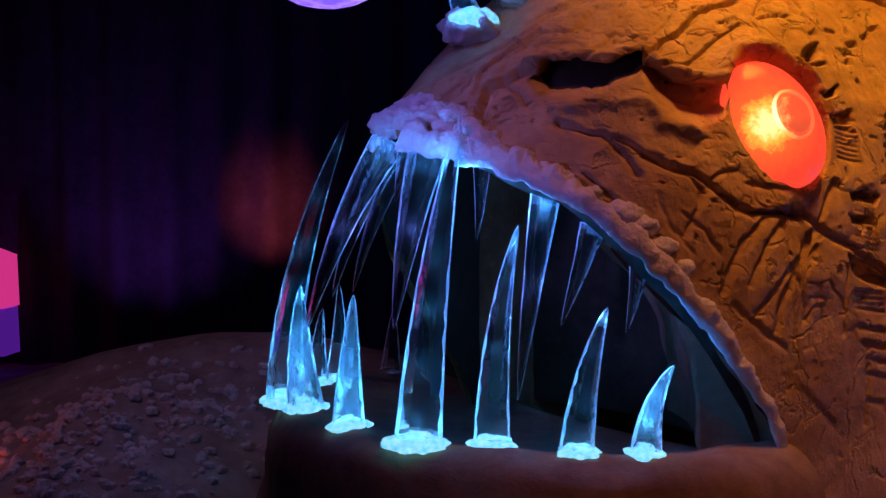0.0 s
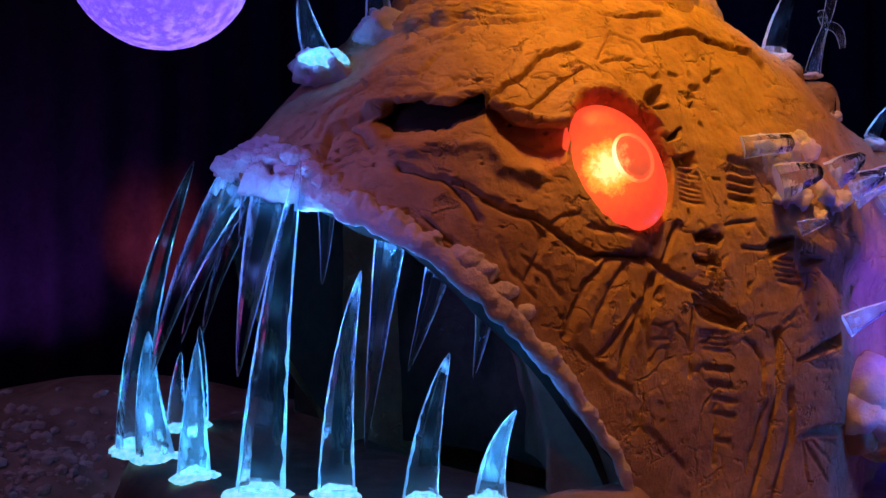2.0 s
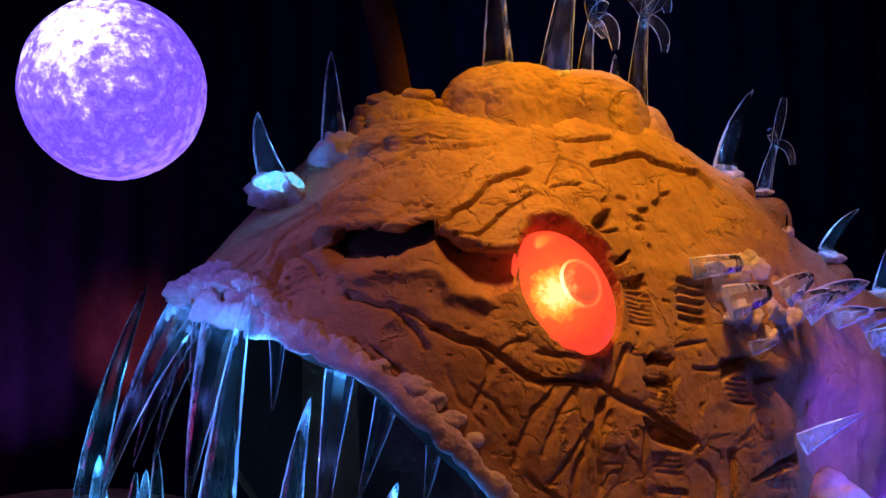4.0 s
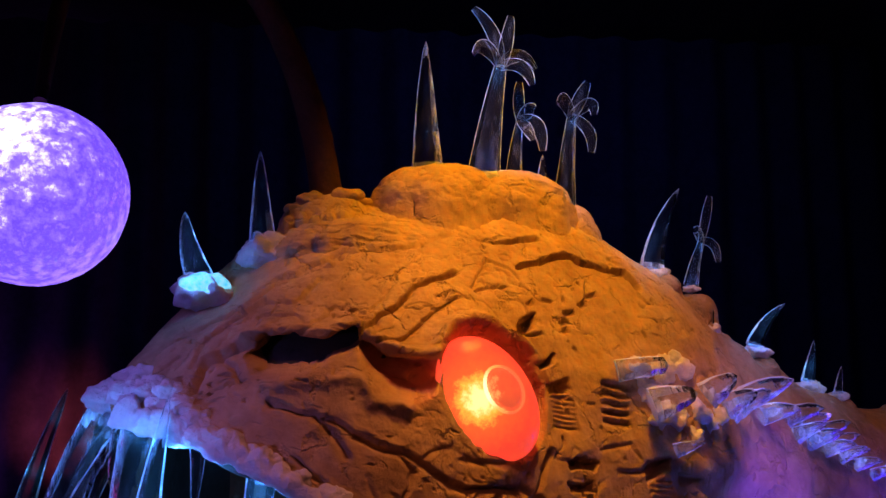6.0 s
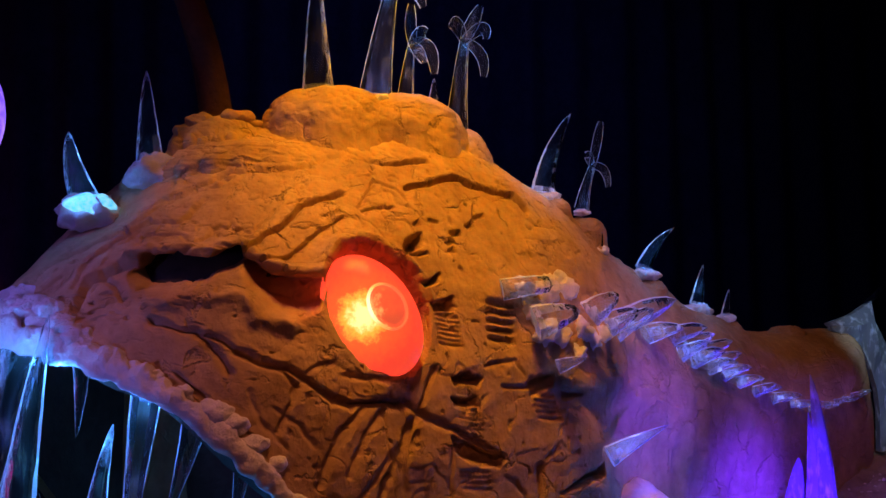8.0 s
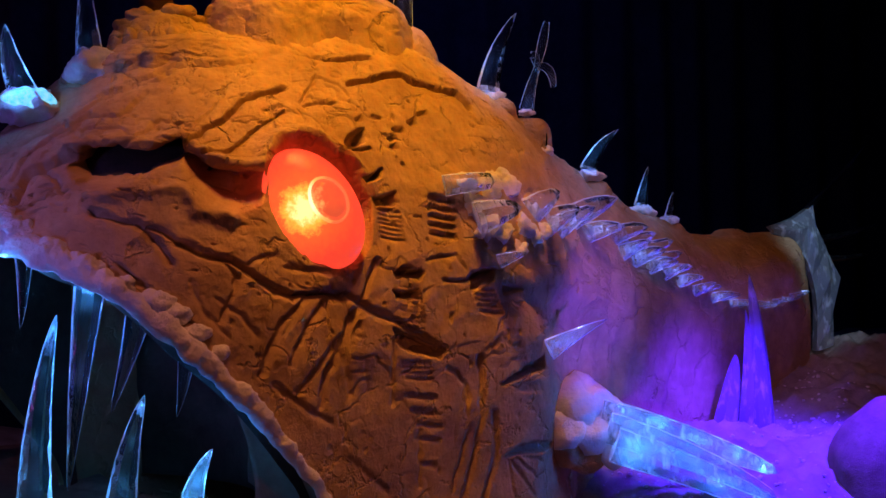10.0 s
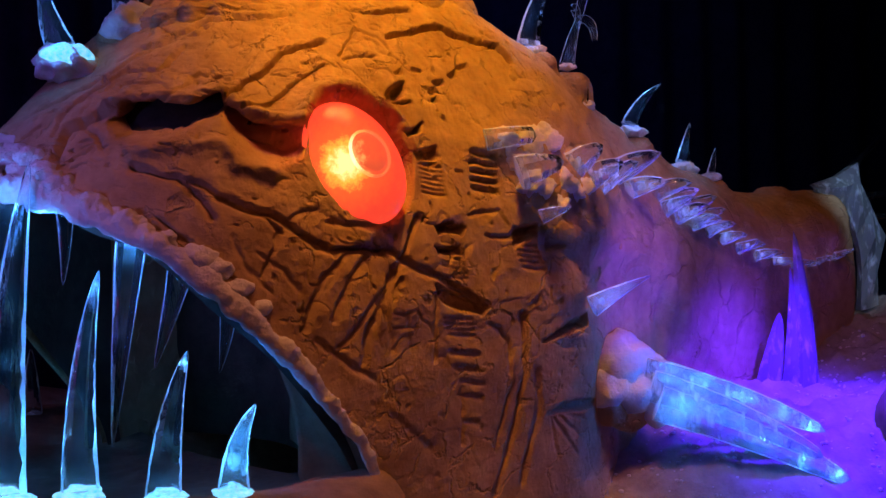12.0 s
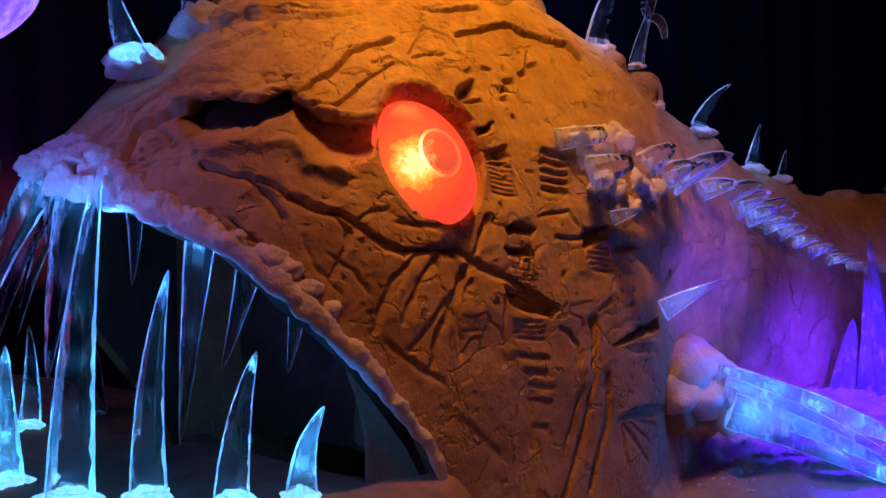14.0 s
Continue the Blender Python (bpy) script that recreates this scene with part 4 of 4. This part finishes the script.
palm((1.414, 4.78, 3.0), (1.5, 4.76, 3.52), 0.078, (((1.49, 4.74, 3.70), (1.37, 4.74, 3.80), 0.03), ((1.53, 4.74, 3.62), (1.548, 4.72, 3.76), 0.032), ((1.40, 4.7, 3.66), (1.354, 4.68, 3.55), 0.035), ((1.62, 4.8, 3.66), (1.687, 4.82, 3.53), 0.03), ((1.62, 4.74, 3.56), (1.645, 4.72, 3.42), 0.03)))
palm((1.575, 4.88, 2.96), (1.612, 4.86, 3.28), 0.05, (((1.60, 4.85, 3.38), (1.609, 4.84, 3.47), 0.026), ((1.66, 4.83, 3.35), (1.68, 4.82, 3.33), 0.03), ((1.72, 4.83, 3.30), (1.712, 4.82, 3.12), 0.034), ((1.63, 4.8, 3.24), (1.655, 4.78, 3.165), 0.026)))
palm((1.854, 4.98, 2.85), (1.90, 4.96, 3.33), 0.062, (((1.84, 4.92, 3.46), (1.81, 4.9, 3.385), 0.034), ((1.94, 4.95, 3.42), (1.985, 4.94, 3.51), 0.034), ((2.03, 4.95, 3.46), (2.01, 4.94, 3.34), 0.03), ((2.02, 4.95, 3.28), (1.99, 4.94, 3.145), 0.028)))
palm((2.579, 5.2, 2.5), (2.649, 5.2, 2.735), 0.042, (((2.631, 5.2, 2.811), (2.621, 5.2, 2.796), 0.02), ((2.688, 5.2, 2.888), (2.708, 5.2, 2.98), 0.022), ((2.738, 5.2, 2.751), (2.738, 5.2, 2.624), 0.02)))

# the lure: rod and lit ice ball
pts = [(0.685, 4.97, 2.78), (0.655, 4.95, 3.08), (0.603, 4.92, 3.312), (0.506, 4.88, 3.593), (0.381, 4.82, 3.819), (0.21, 4.75, 4.03), (0.0, 4.66, 4.18), (-0.22, 4.56, 4.18), (-0.42, 4.47, 3.98), (-0.46, 4.25, 3.5), (-0.446, 4.05, 3.12), (-0.444, 4.0, 3.06)]
fine = [Vector(pts[i]).lerp(Vector(pts[i + 1]), t) for i in range(len(pts) - 1) for t in (0, 0.5)]
for _ in range(3):
    fine = [fine[0]] + [(fine[i - 1] + fine[i] * 2 + fine[i + 1]) / 4 for i in range(1, len(fine) - 1)] + [fine[-1]]
v, f = tube(fine, [0.082 - 0.055 * k / (len(fine) - 1) + 0.004 * noise.noise(Vector((k * 0.9, 0, 0))) for k in range(len(fine))], 14)
rod = under("lure_rod", mesh_of("lure_rod", v, f, WOOD), fish, "thick brown curved rod of the lure")
for x, y, z, r in ((0.60, 4.86, 2.87, 0.055), (0.68, 4.83, 2.86, 0.05), (0.76, 4.84, 2.88, 0.06), (0.83, 4.88, 2.86, 0.05), (0.53, 4.88, 2.83, 0.045)):
    v, f = lump((x, y, z), (r * 1.3, r, r * 0.7), rng, 4, 0.4, 16)
    under("snow_clump", mesh_of("snow_clump", v, f, SAND), rod)
ball = thing("ice_ball", (-0.444, 4.0, 2.723), "violet-lit rough ice ball hanging from the lure rod", "ice ball")
bvs = []
for q in vs:
    k = 1 + 0.012 * noise.noise(q * 3) + 0.006 * noise.noise(q * 9)
    bvs.append(Vector((-0.444, 4.0, 2.723)) + q * (0.344 * k))
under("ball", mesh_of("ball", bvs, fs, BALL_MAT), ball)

# ice chips along the flank
TRAIL = ((2.13, 4.43, 1.98), (2.26, 4.48, 1.95), (2.47, 4.70, 1.93), (2.95, 5.15, 1.83), (3.39, 5.45, 1.65), (3.93, 5.80, 1.45), (4.32, 6.02, 1.335), (4.6, 6.2, 1.312), (4.86, 6.38, 1.33), (5.12, 6.53, 1.36))
tr = np.array(TRAIL)
arc = np.r_[0, np.cumsum(np.linalg.norm(np.diff(tr, axis=0), axis=1))]
for k in range(27):
    u = k / 26
    t = (0.30 + 0.70 * (0.55 * u + 0.45 * u * u)) * arc[-1] if k > 2 else (0.17 + 0.05 * k) * arc[-1]
    q = Vector([float(np.interp(t, arc, tr[:, c])) for c in range(3)])
    size = (0.20 - 0.125 * min(1, u * 1.3)) * rng.uniform(0.8, 1.25)
    away = Vector((0.85, -0.2 + rng.uniform(-0.15, 0.15), 0.30 + rng.uniform(-0.25, 0.25) - 0.2 * u)).normalized()
    q += Vector((0, 0, (0.04 if k % 2 else -0.03) * (1 - u)))
    hitp, hn = on_skin(q.x, q.z, 0.0)
    base = hitp + hn * 0.02
    cut_ice("ice_chip", fish, "", ICE_PALM, base - away * size * 0.35, base + away * size * 0.65 + hn * size * 0.35, hn * size * 0.25 + Vector((0, 0, size * 0.1)), size * 0.34, 6, 0.6, 0.6, 0.45, 0.2, 0.2, 0.08)
    # fill light added inside every second chip to brighten it
    if k % 2 == 0:
        glow("chip_fill", base + away * size * 0.1 + hn * size * 0.22 + Vector((0, 0, size * 0.05)), 8 * size * size, (0.30, 0.42, 1.0), 0.0)
# added violet fills hovering off the flank along the chips
for t in np.linspace(0.25, arc[-1] - 0.2, 9):
    q = [float(np.interp(t, arc, tr[:, c])) for c in range(3)]
    lp, hn = on_skin(q[0], q[2], 0.13)
    glow("chip_fill", lp + Vector((0, 0, 0.06)), 0.22, (0.30, 0.12, 1.0), 0.0)
for x, z, r in ((2.02, 2.06, 0.05), (2.14, 2.05, 0.06), (2.25, 2.05, 0.05), (2.05, 1.95, 0.06), (2.12, 1.86, 0.06), (2.20, 1.83, 0.05), (2.33, 1.86, 0.05), (2.40, 1.80, 0.045), (2.30, 1.76, 0.04), (2.47, 1.84, 0.04), (2.22, 2.10, 0.035), (2.08, 1.84, 0.035)):
    q, nn = on_skin(x, z)
    v, f = lump(q, (r * 1.1, r * 0.45, r), rng, 4, 0.55, 26)
    under("snow_clump", mesh_of("snow_clump", v, f, SNOW), fish)
for a, b, r, w in (((1.90, 4.36, 2.045), (2.16, 4.42, 2.07), 0.05, 0.12), ((2.04, 4.32, 1.895), (2.262, 4.36, 1.945), 0.082, 0.5), ((2.15, 4.36, 1.70), (2.282, 4.34, 1.735), 0.035, 0.7), ((2.34, 4.46, 1.93), (2.48, 4.44, 2.02), 0.07, 0.5), ((2.46, 4.55, 1.88), (2.61, 4.52, 1.946), 0.065, 0.5)):
    cut_ice("ice_chip", fish, "", ICE_PALM, a, b, (0, -0.03, 0.01), r, 9, 0.6, w, 0.45, 0.12, 0.12, 0.04)
    # added light inside each big chip
    glow("chip_fill", Vector(a).lerp(Vector(b), 0.4) + Vector((0, -0.012, 0.004)), 0.06, (0.30, 0.36, 1.0), 0.0)
cut_ice("fin_shard", fish, "long flat pointed ice shard", ICE_PALM, (2.461, 4.58, 1.264), (2.772, 4.6, 1.398), (0, 0, 0.01), 0.055, 12, 0.4, 0.9, 0.6, 0.1, 0.1)
# added lights near and inside the shard to make it glow
glow("shard_fill", (2.672, 4.480, 1.478), 0.3, (0.1, 0.1, 1.0), 0.0)
glow("shard_fill", (2.554, 4.586, 1.309), 1.0, (0.14, 0.24, 1.0), 0.0)
glow("shard_fill", (2.648, 4.592, 1.351), 0.6, (0.14, 0.24, 1.0), 0.0)

# breast fin: ice blades from a snow clump
for c, r in (((2.70, 4.86, 0.93), 0.14), ((2.61, 4.80, 0.83), 0.11), ((2.74, 4.82, 0.80), 0.12), ((2.64, 4.82, 0.71), 0.085), ((2.74, 4.82, 0.69), 0.085)):
    v, f = lump(c, (r * 1.15, r * 1.0, r * 1.1), rng, 4, 0.32, 7)
    under("packed_clump", mesh_of("packed_clump", v, f, SNOW if c[2] > 0.79 else SAND), fish, "packed snowy lump at the breast fin")
for c, r in (((2.90, 4.82, 0.82), 0.085), ((2.86, 4.80, 0.72), 0.075), ((2.88, 4.84, 0.92), 0.06)):
    v, f = lump(c, (r, r, r * 1.1), rng, 4, 0.4, 14)
    under("snow_clump", mesh_of("snow_clump", v, f, SNOW), fish)
for a, b, r, w in (((2.80, 4.78, 0.90), (3.71, 4.62, 0.566), 0.085, 0.42), ((2.82, 4.74, 0.84), (3.66, 4.56, 0.45), 0.085, 0.35), ((2.84, 4.70, 0.76), (3.82, 4.56, 0.31), 0.095, 0.38), ((2.80, 4.80, 0.93), (3.42, 4.76, 0.70), 0.055, 0.5)):
    cut_ice("fin_blade", fish, "long clear cyan-lit ice fin blade", ICE_FIN, a, b, (0.04, -0.04, 0.035), r, 20, 0.5, w, 0.45, 0.22, 0.12, 0.012)
    # added lights along the blade's inside give its cyan glow
    for t in (0.08, 0.28, 0.5, 0.72, 0.9):
        glow("fin_fill", Vector(a).lerp(Vector(b), t) + Vector((0.04, -0.04, 0.035)) * (2 * t * (1 - t)), 1.6 - 1.1 * t, (0.05, 0.30, 1.0), 0.0)
# further unseen fills in front of the fin
glow("fin_fill", (3.02, 4.52, 0.90), 6, (0.02, 0.17, 1.0), 0.0)
glow("fin_fill", (3.4, 4.40, 0.75), 5, (0.03, 0.14, 1.0), 0.0)

# tail fin of ice
fv, ff = [], []
TAIL = ((4.98, 1.85, 5.00, 1.80), (5.20, 1.91, 5.16, 1.74), (5.35, 2.01, 5.22, 1.68), (5.40, 1.85, 5.27, 1.58), (5.46, 1.68, 5.31, 1.46), (5.54, 1.56, 5.34, 1.34), (5.58, 1.45, 5.35, 1.2), (5.53, 1.2, 5.345, 1.06), (5.51, 0.93, 5.34, 0.90))
for k, (xa, za, xb, zb) in enumerate(TAIL):
    xa, xb = xa + 0.08, xb + 0.08
    for y in (6.84, 6.90):
        fv += [(xa + 0.012 * (-1) ** k, y + 0.05, za), ((xa + xb) / 2, y - 0.02 + 0.02 * (-1) ** k, (za + zb) / 2), (xb, y, zb)]
nk = len(TAIL)
for k in range(nk - 1):
    b = k * 6
    ff += [[b, b + 6, b + 7, b + 1], [b + 1, b + 7, b + 8, b + 2], [b + 5, b + 11, b + 10, b + 4], [b + 4, b + 10, b + 9, b + 3], [b, b + 3, b + 9, b + 6], [b + 2, b + 8, b + 11, b + 5]]
ff += [[0, 1, 2, 5, 4, 3], [(nk - 1) * 6 + i for i in (3, 4, 5, 2, 1, 0)]]
under("tail_fin", mesh_of("tail_fin", fv, ff, TAIL_ICE, False), fish, "pale frosted ice tail fin")
for a, b in (((5.40, 6.9, 1.98), (6.05, 7.0, 2.55)), ((5.47, 6.9, 1.75), (6.2, 7.0, 1.9)), ((5.50, 6.9, 1.6), (6.15, 7.0, 1.66))):
    v, f = fang(a, b, (0, 0, -0.05), 0.03, rng, 12, 6, 0.5)
    under("tail_ray", mesh_of("tail_ray", v, f, ICE, False), fish, "thin clear ice fin ray")

# ---- setting ----


def bank(x, y):
    """Height of the snow floor with its banks."""
    def up(a, lo, hi):
        t = min(max((a - lo) / (hi - lo), 0), 1)
        return t * t * (3 - 2 * t)
    z = 0.03 * noise.noise(Vector((x, y, 0))) + 0.015 * noise.noise(Vector((x * 3, y * 3, 4)))
    right = up(x, 1.9, 3.0) * up(y, 3.9, 5.2)
    z += right * (0.62 + 0.10 * noise.noise(Vector((x * 1.3, y * 1.3, 9))) + 0.05 * noise.noise(Vector((x * 4, y * 4, 1))) + 0.06 * noise.noise(Vector((x * 9, y * 9, 1))) + 0.035 * noise.noise(Vector((x * 21, y * 21, 1))))
    z += 0.35 * math.exp(-(((x - 5.9) / 1.1) ** 2 + ((y - 6.9) / 0.9) ** 2))
    z += 0.80 * math.exp(-(((x + 1.3) / 2.2) ** 2 + ((y - 6.9) / 1.1) ** 2))
    z += 0.42 * math.exp(-(((x + 1.6) / 0.9) ** 2 + ((y - 5.4) / 0.8) ** 2)) * (1 + 0.25 * noise.noise(Vector((x * 5, y * 5, 2))))
    z += 0.10 * math.exp(-(((x + 0.2) / 2.0) ** 2 + ((y - 3.6) / 0.6) ** 2))
    return z


gx = np.r_[np.linspace(-9, -3.6, 24), np.linspace(-3.5, 6.5, 260), np.linspace(6.6, 14, 24)]
gy = np.r_[np.linspace(-6, 2.4, 24), np.linspace(2.45, 8.5, 170), np.linspace(8.6, 11.3, 14)]
gvs = [(x, y, bank(x, y)) for x in gx.tolist() for y in gy.tolist()]
tagged(new("ground", mesh_of("ground", gvs, grid_faces(len(gx), len(gy), flip=False), GROUND)), "dirty trodden snow floor with banks of a dark hall", "ground", kind="structure")


def drape(name, x0, y0, x1, y1, h, folds):
    n = folds * 12
    v = []
    L = math.hypot(x1 - x0, y1 - y0)
    nx, ny = (y1 - y0) / L, -(x1 - x0) / L
    for k in range(n + 1):
        t = k / n
        for j in range(5):
            z = h * j / 4
            u = t * folds + 0.25 * noise.noise(Vector((t * folds * 0.4, z * 0.15, x0)))
            o = 0.07 * math.sin(u * 2 * math.pi) + 0.05 * noise.noise(Vector((t * folds * 1.3, x0, y0 + z * 0.1)))
            v.append((x0 + (x1 - x0) * t + nx * o, y0 + (y1 - y0) * t + ny * o, z - 0.1))
    ob = new(name, mesh_of(name, v, grid_faces(n + 1, 5), CURTAIN))
    return tagged(ob, "black pleated cloth drape closing the hall", "curtain", kind="structure")


drape("curtain_back", -9, 11, 14, 11, 6, 46)
drape("curtain_left", -9, -6, -9, 11, 6, 34)
drape("curtain_right", 14, 11, 14, -6, 6, 34)
drape("curtain_front", 14, -6, -9, -6, 6, 46)
tagged(new("ceiling", mesh_of("ceiling", [(-9.2, -6.2, 5.9), (14.2, -6.2, 5.9), (14.2, 11.3, 5.9), (-9.2, 11.3, 5.9), (-9.2, -6.2, 6.1), (14.2, -6.2, 6.1), (14.2, 11.3, 6.1), (-9.2, 11.3, 6.1)], [[0, 1, 2, 3], [7, 6, 5, 4], [0, 4, 5, 1], [1, 5, 6, 2], [2, 6, 7, 3], [3, 7, 4, 0]], CURTAIN, False)), "black unlit hall ceiling", "ceiling", kind="structure")

# pink-lit ice block far off beside the drape
pb = thing("lit_ice_block", (-4.55, 10.3, 0), "pink-lit rough ice block by the drape", "ice block")
bl = [(-4.75, 10.1, 0.2), (-4.27, 10.1, 0.2), (-4.27, 10.5, 0.2), (-4.75, 10.5, 0.2), (-4.72, 10.12, 1.35), (-4.27, 10.12, 1.16), (-4.28, 10.48, 1.18), (-4.72, 10.48, 1.35)]
low_part = [(x, y, min(z, 0.62) if k < 4 else 0.66) for k, (x, y, z) in enumerate(bl)]
bl = [(x, y, 0.67) if k < 4 else (x, y, z) for k, (x, y, z) in enumerate(bl)]
BOX = [[3, 2, 1, 0], [4, 5, 6, 7], [0, 1, 5, 4], [1, 2, 6, 5], [2, 3, 7, 6], [3, 0, 4, 7]]
under("lower_block", mesh_of("lower_block", low_part, BOX, VIOLET_ICE, False), pb, "dim violet lower ice block")
under("block", mesh_of("block", bl, [[3, 2, 1, 0], [4, 5, 6, 7], [0, 1, 5, 4], [1, 2, 6, 5], [2, 3, 7, 6], [3, 0, 4, 7]], PINK, False), pb)

# violet crystals on the bank
cl = thing("ice_crystals", (4.15, 5.7, 0.6), "tall pointed violet-lit ice crystals on the snow bank", "ice crystal")
for a, b, r in (((4.25, 5.68, 0.55), (4.192, 5.7, 1.549), 0.085), ((4.13, 5.66, 0.6), (4.14, 5.66, 1.333), 0.05), ((4.02, 5.72, 0.6), (4.10, 5.72, 1.05), 0.09)):
    v, f = fang(a, b, (0.03, 0, 0.1), r * 1.15, rng, 14, 6, 0.6, 0.7)
    under("crystal", mesh_of("crystal", v, f, ICE_VIOLET, False), cl)
    # lights added inside the crystal to imitate violet backlight
    glow("crystal_fill", Vector(a).lerp(Vector(b), 0.3), 0.2, (0.10, 0.03, 1.0), 0.0)
    glow("crystal_fill", Vector(a).lerp(Vector(b), 0.65), 0.12, (0.10, 0.03, 1.0), 0.0)
# unseen violet fill added in front of the crystals
glow("violet_fill", (4.12, 5.42, 0.98), 5, (0.10, 0.02, 1.0), 0.0)
spot("blue_flood", (4.1, 4.0, 2.7), (3.95, 5.15, 0.5), 1900, (0.06, 0.008, 1.0), 47, 0.7)
glow("red_floor_lamp", (-2.5, 5.2, 0.3), 1.5, (1.0, 0.10, 0.05), 0.0)

hump = thing("dark_mound", (4.45, 5.1, 0.3), "dark rounded snow mound at the bank's edge", "mound")
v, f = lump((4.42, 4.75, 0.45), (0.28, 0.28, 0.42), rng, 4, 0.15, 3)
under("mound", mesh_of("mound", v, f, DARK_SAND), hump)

# loose snow lumps
pieces = []
for _ in range(900):
    x, y = rng.uniform(2.6, 5.2), rng.uniform(4.5, 6.4)
    r = rng.uniform(0.003, 0.012)
    pieces.append(lump((x, y, bank(x, y) + r * 0.3), (r * 1.3, r * 1.1, r), rng, 1, 0.5, 25))
for _ in range(800):
    x, y = rng.gauss(-1.75, 0.5), rng.gauss(5.3, 0.45)
    r = rng.uniform(0.005, 0.03)
    pieces.append(lump((x, y, bank(x, y) + r * 0.3), (r * 1.3, r * 1.1, r), rng, 1, 0.5, 25))
v, f = joined(pieces)
tagged(new("snow_crumbs", mesh_of("snow_crumbs", v, f, CRUMB, False)), "loose white snow crumbs strewn over the banks", "snow", kind="stuff")
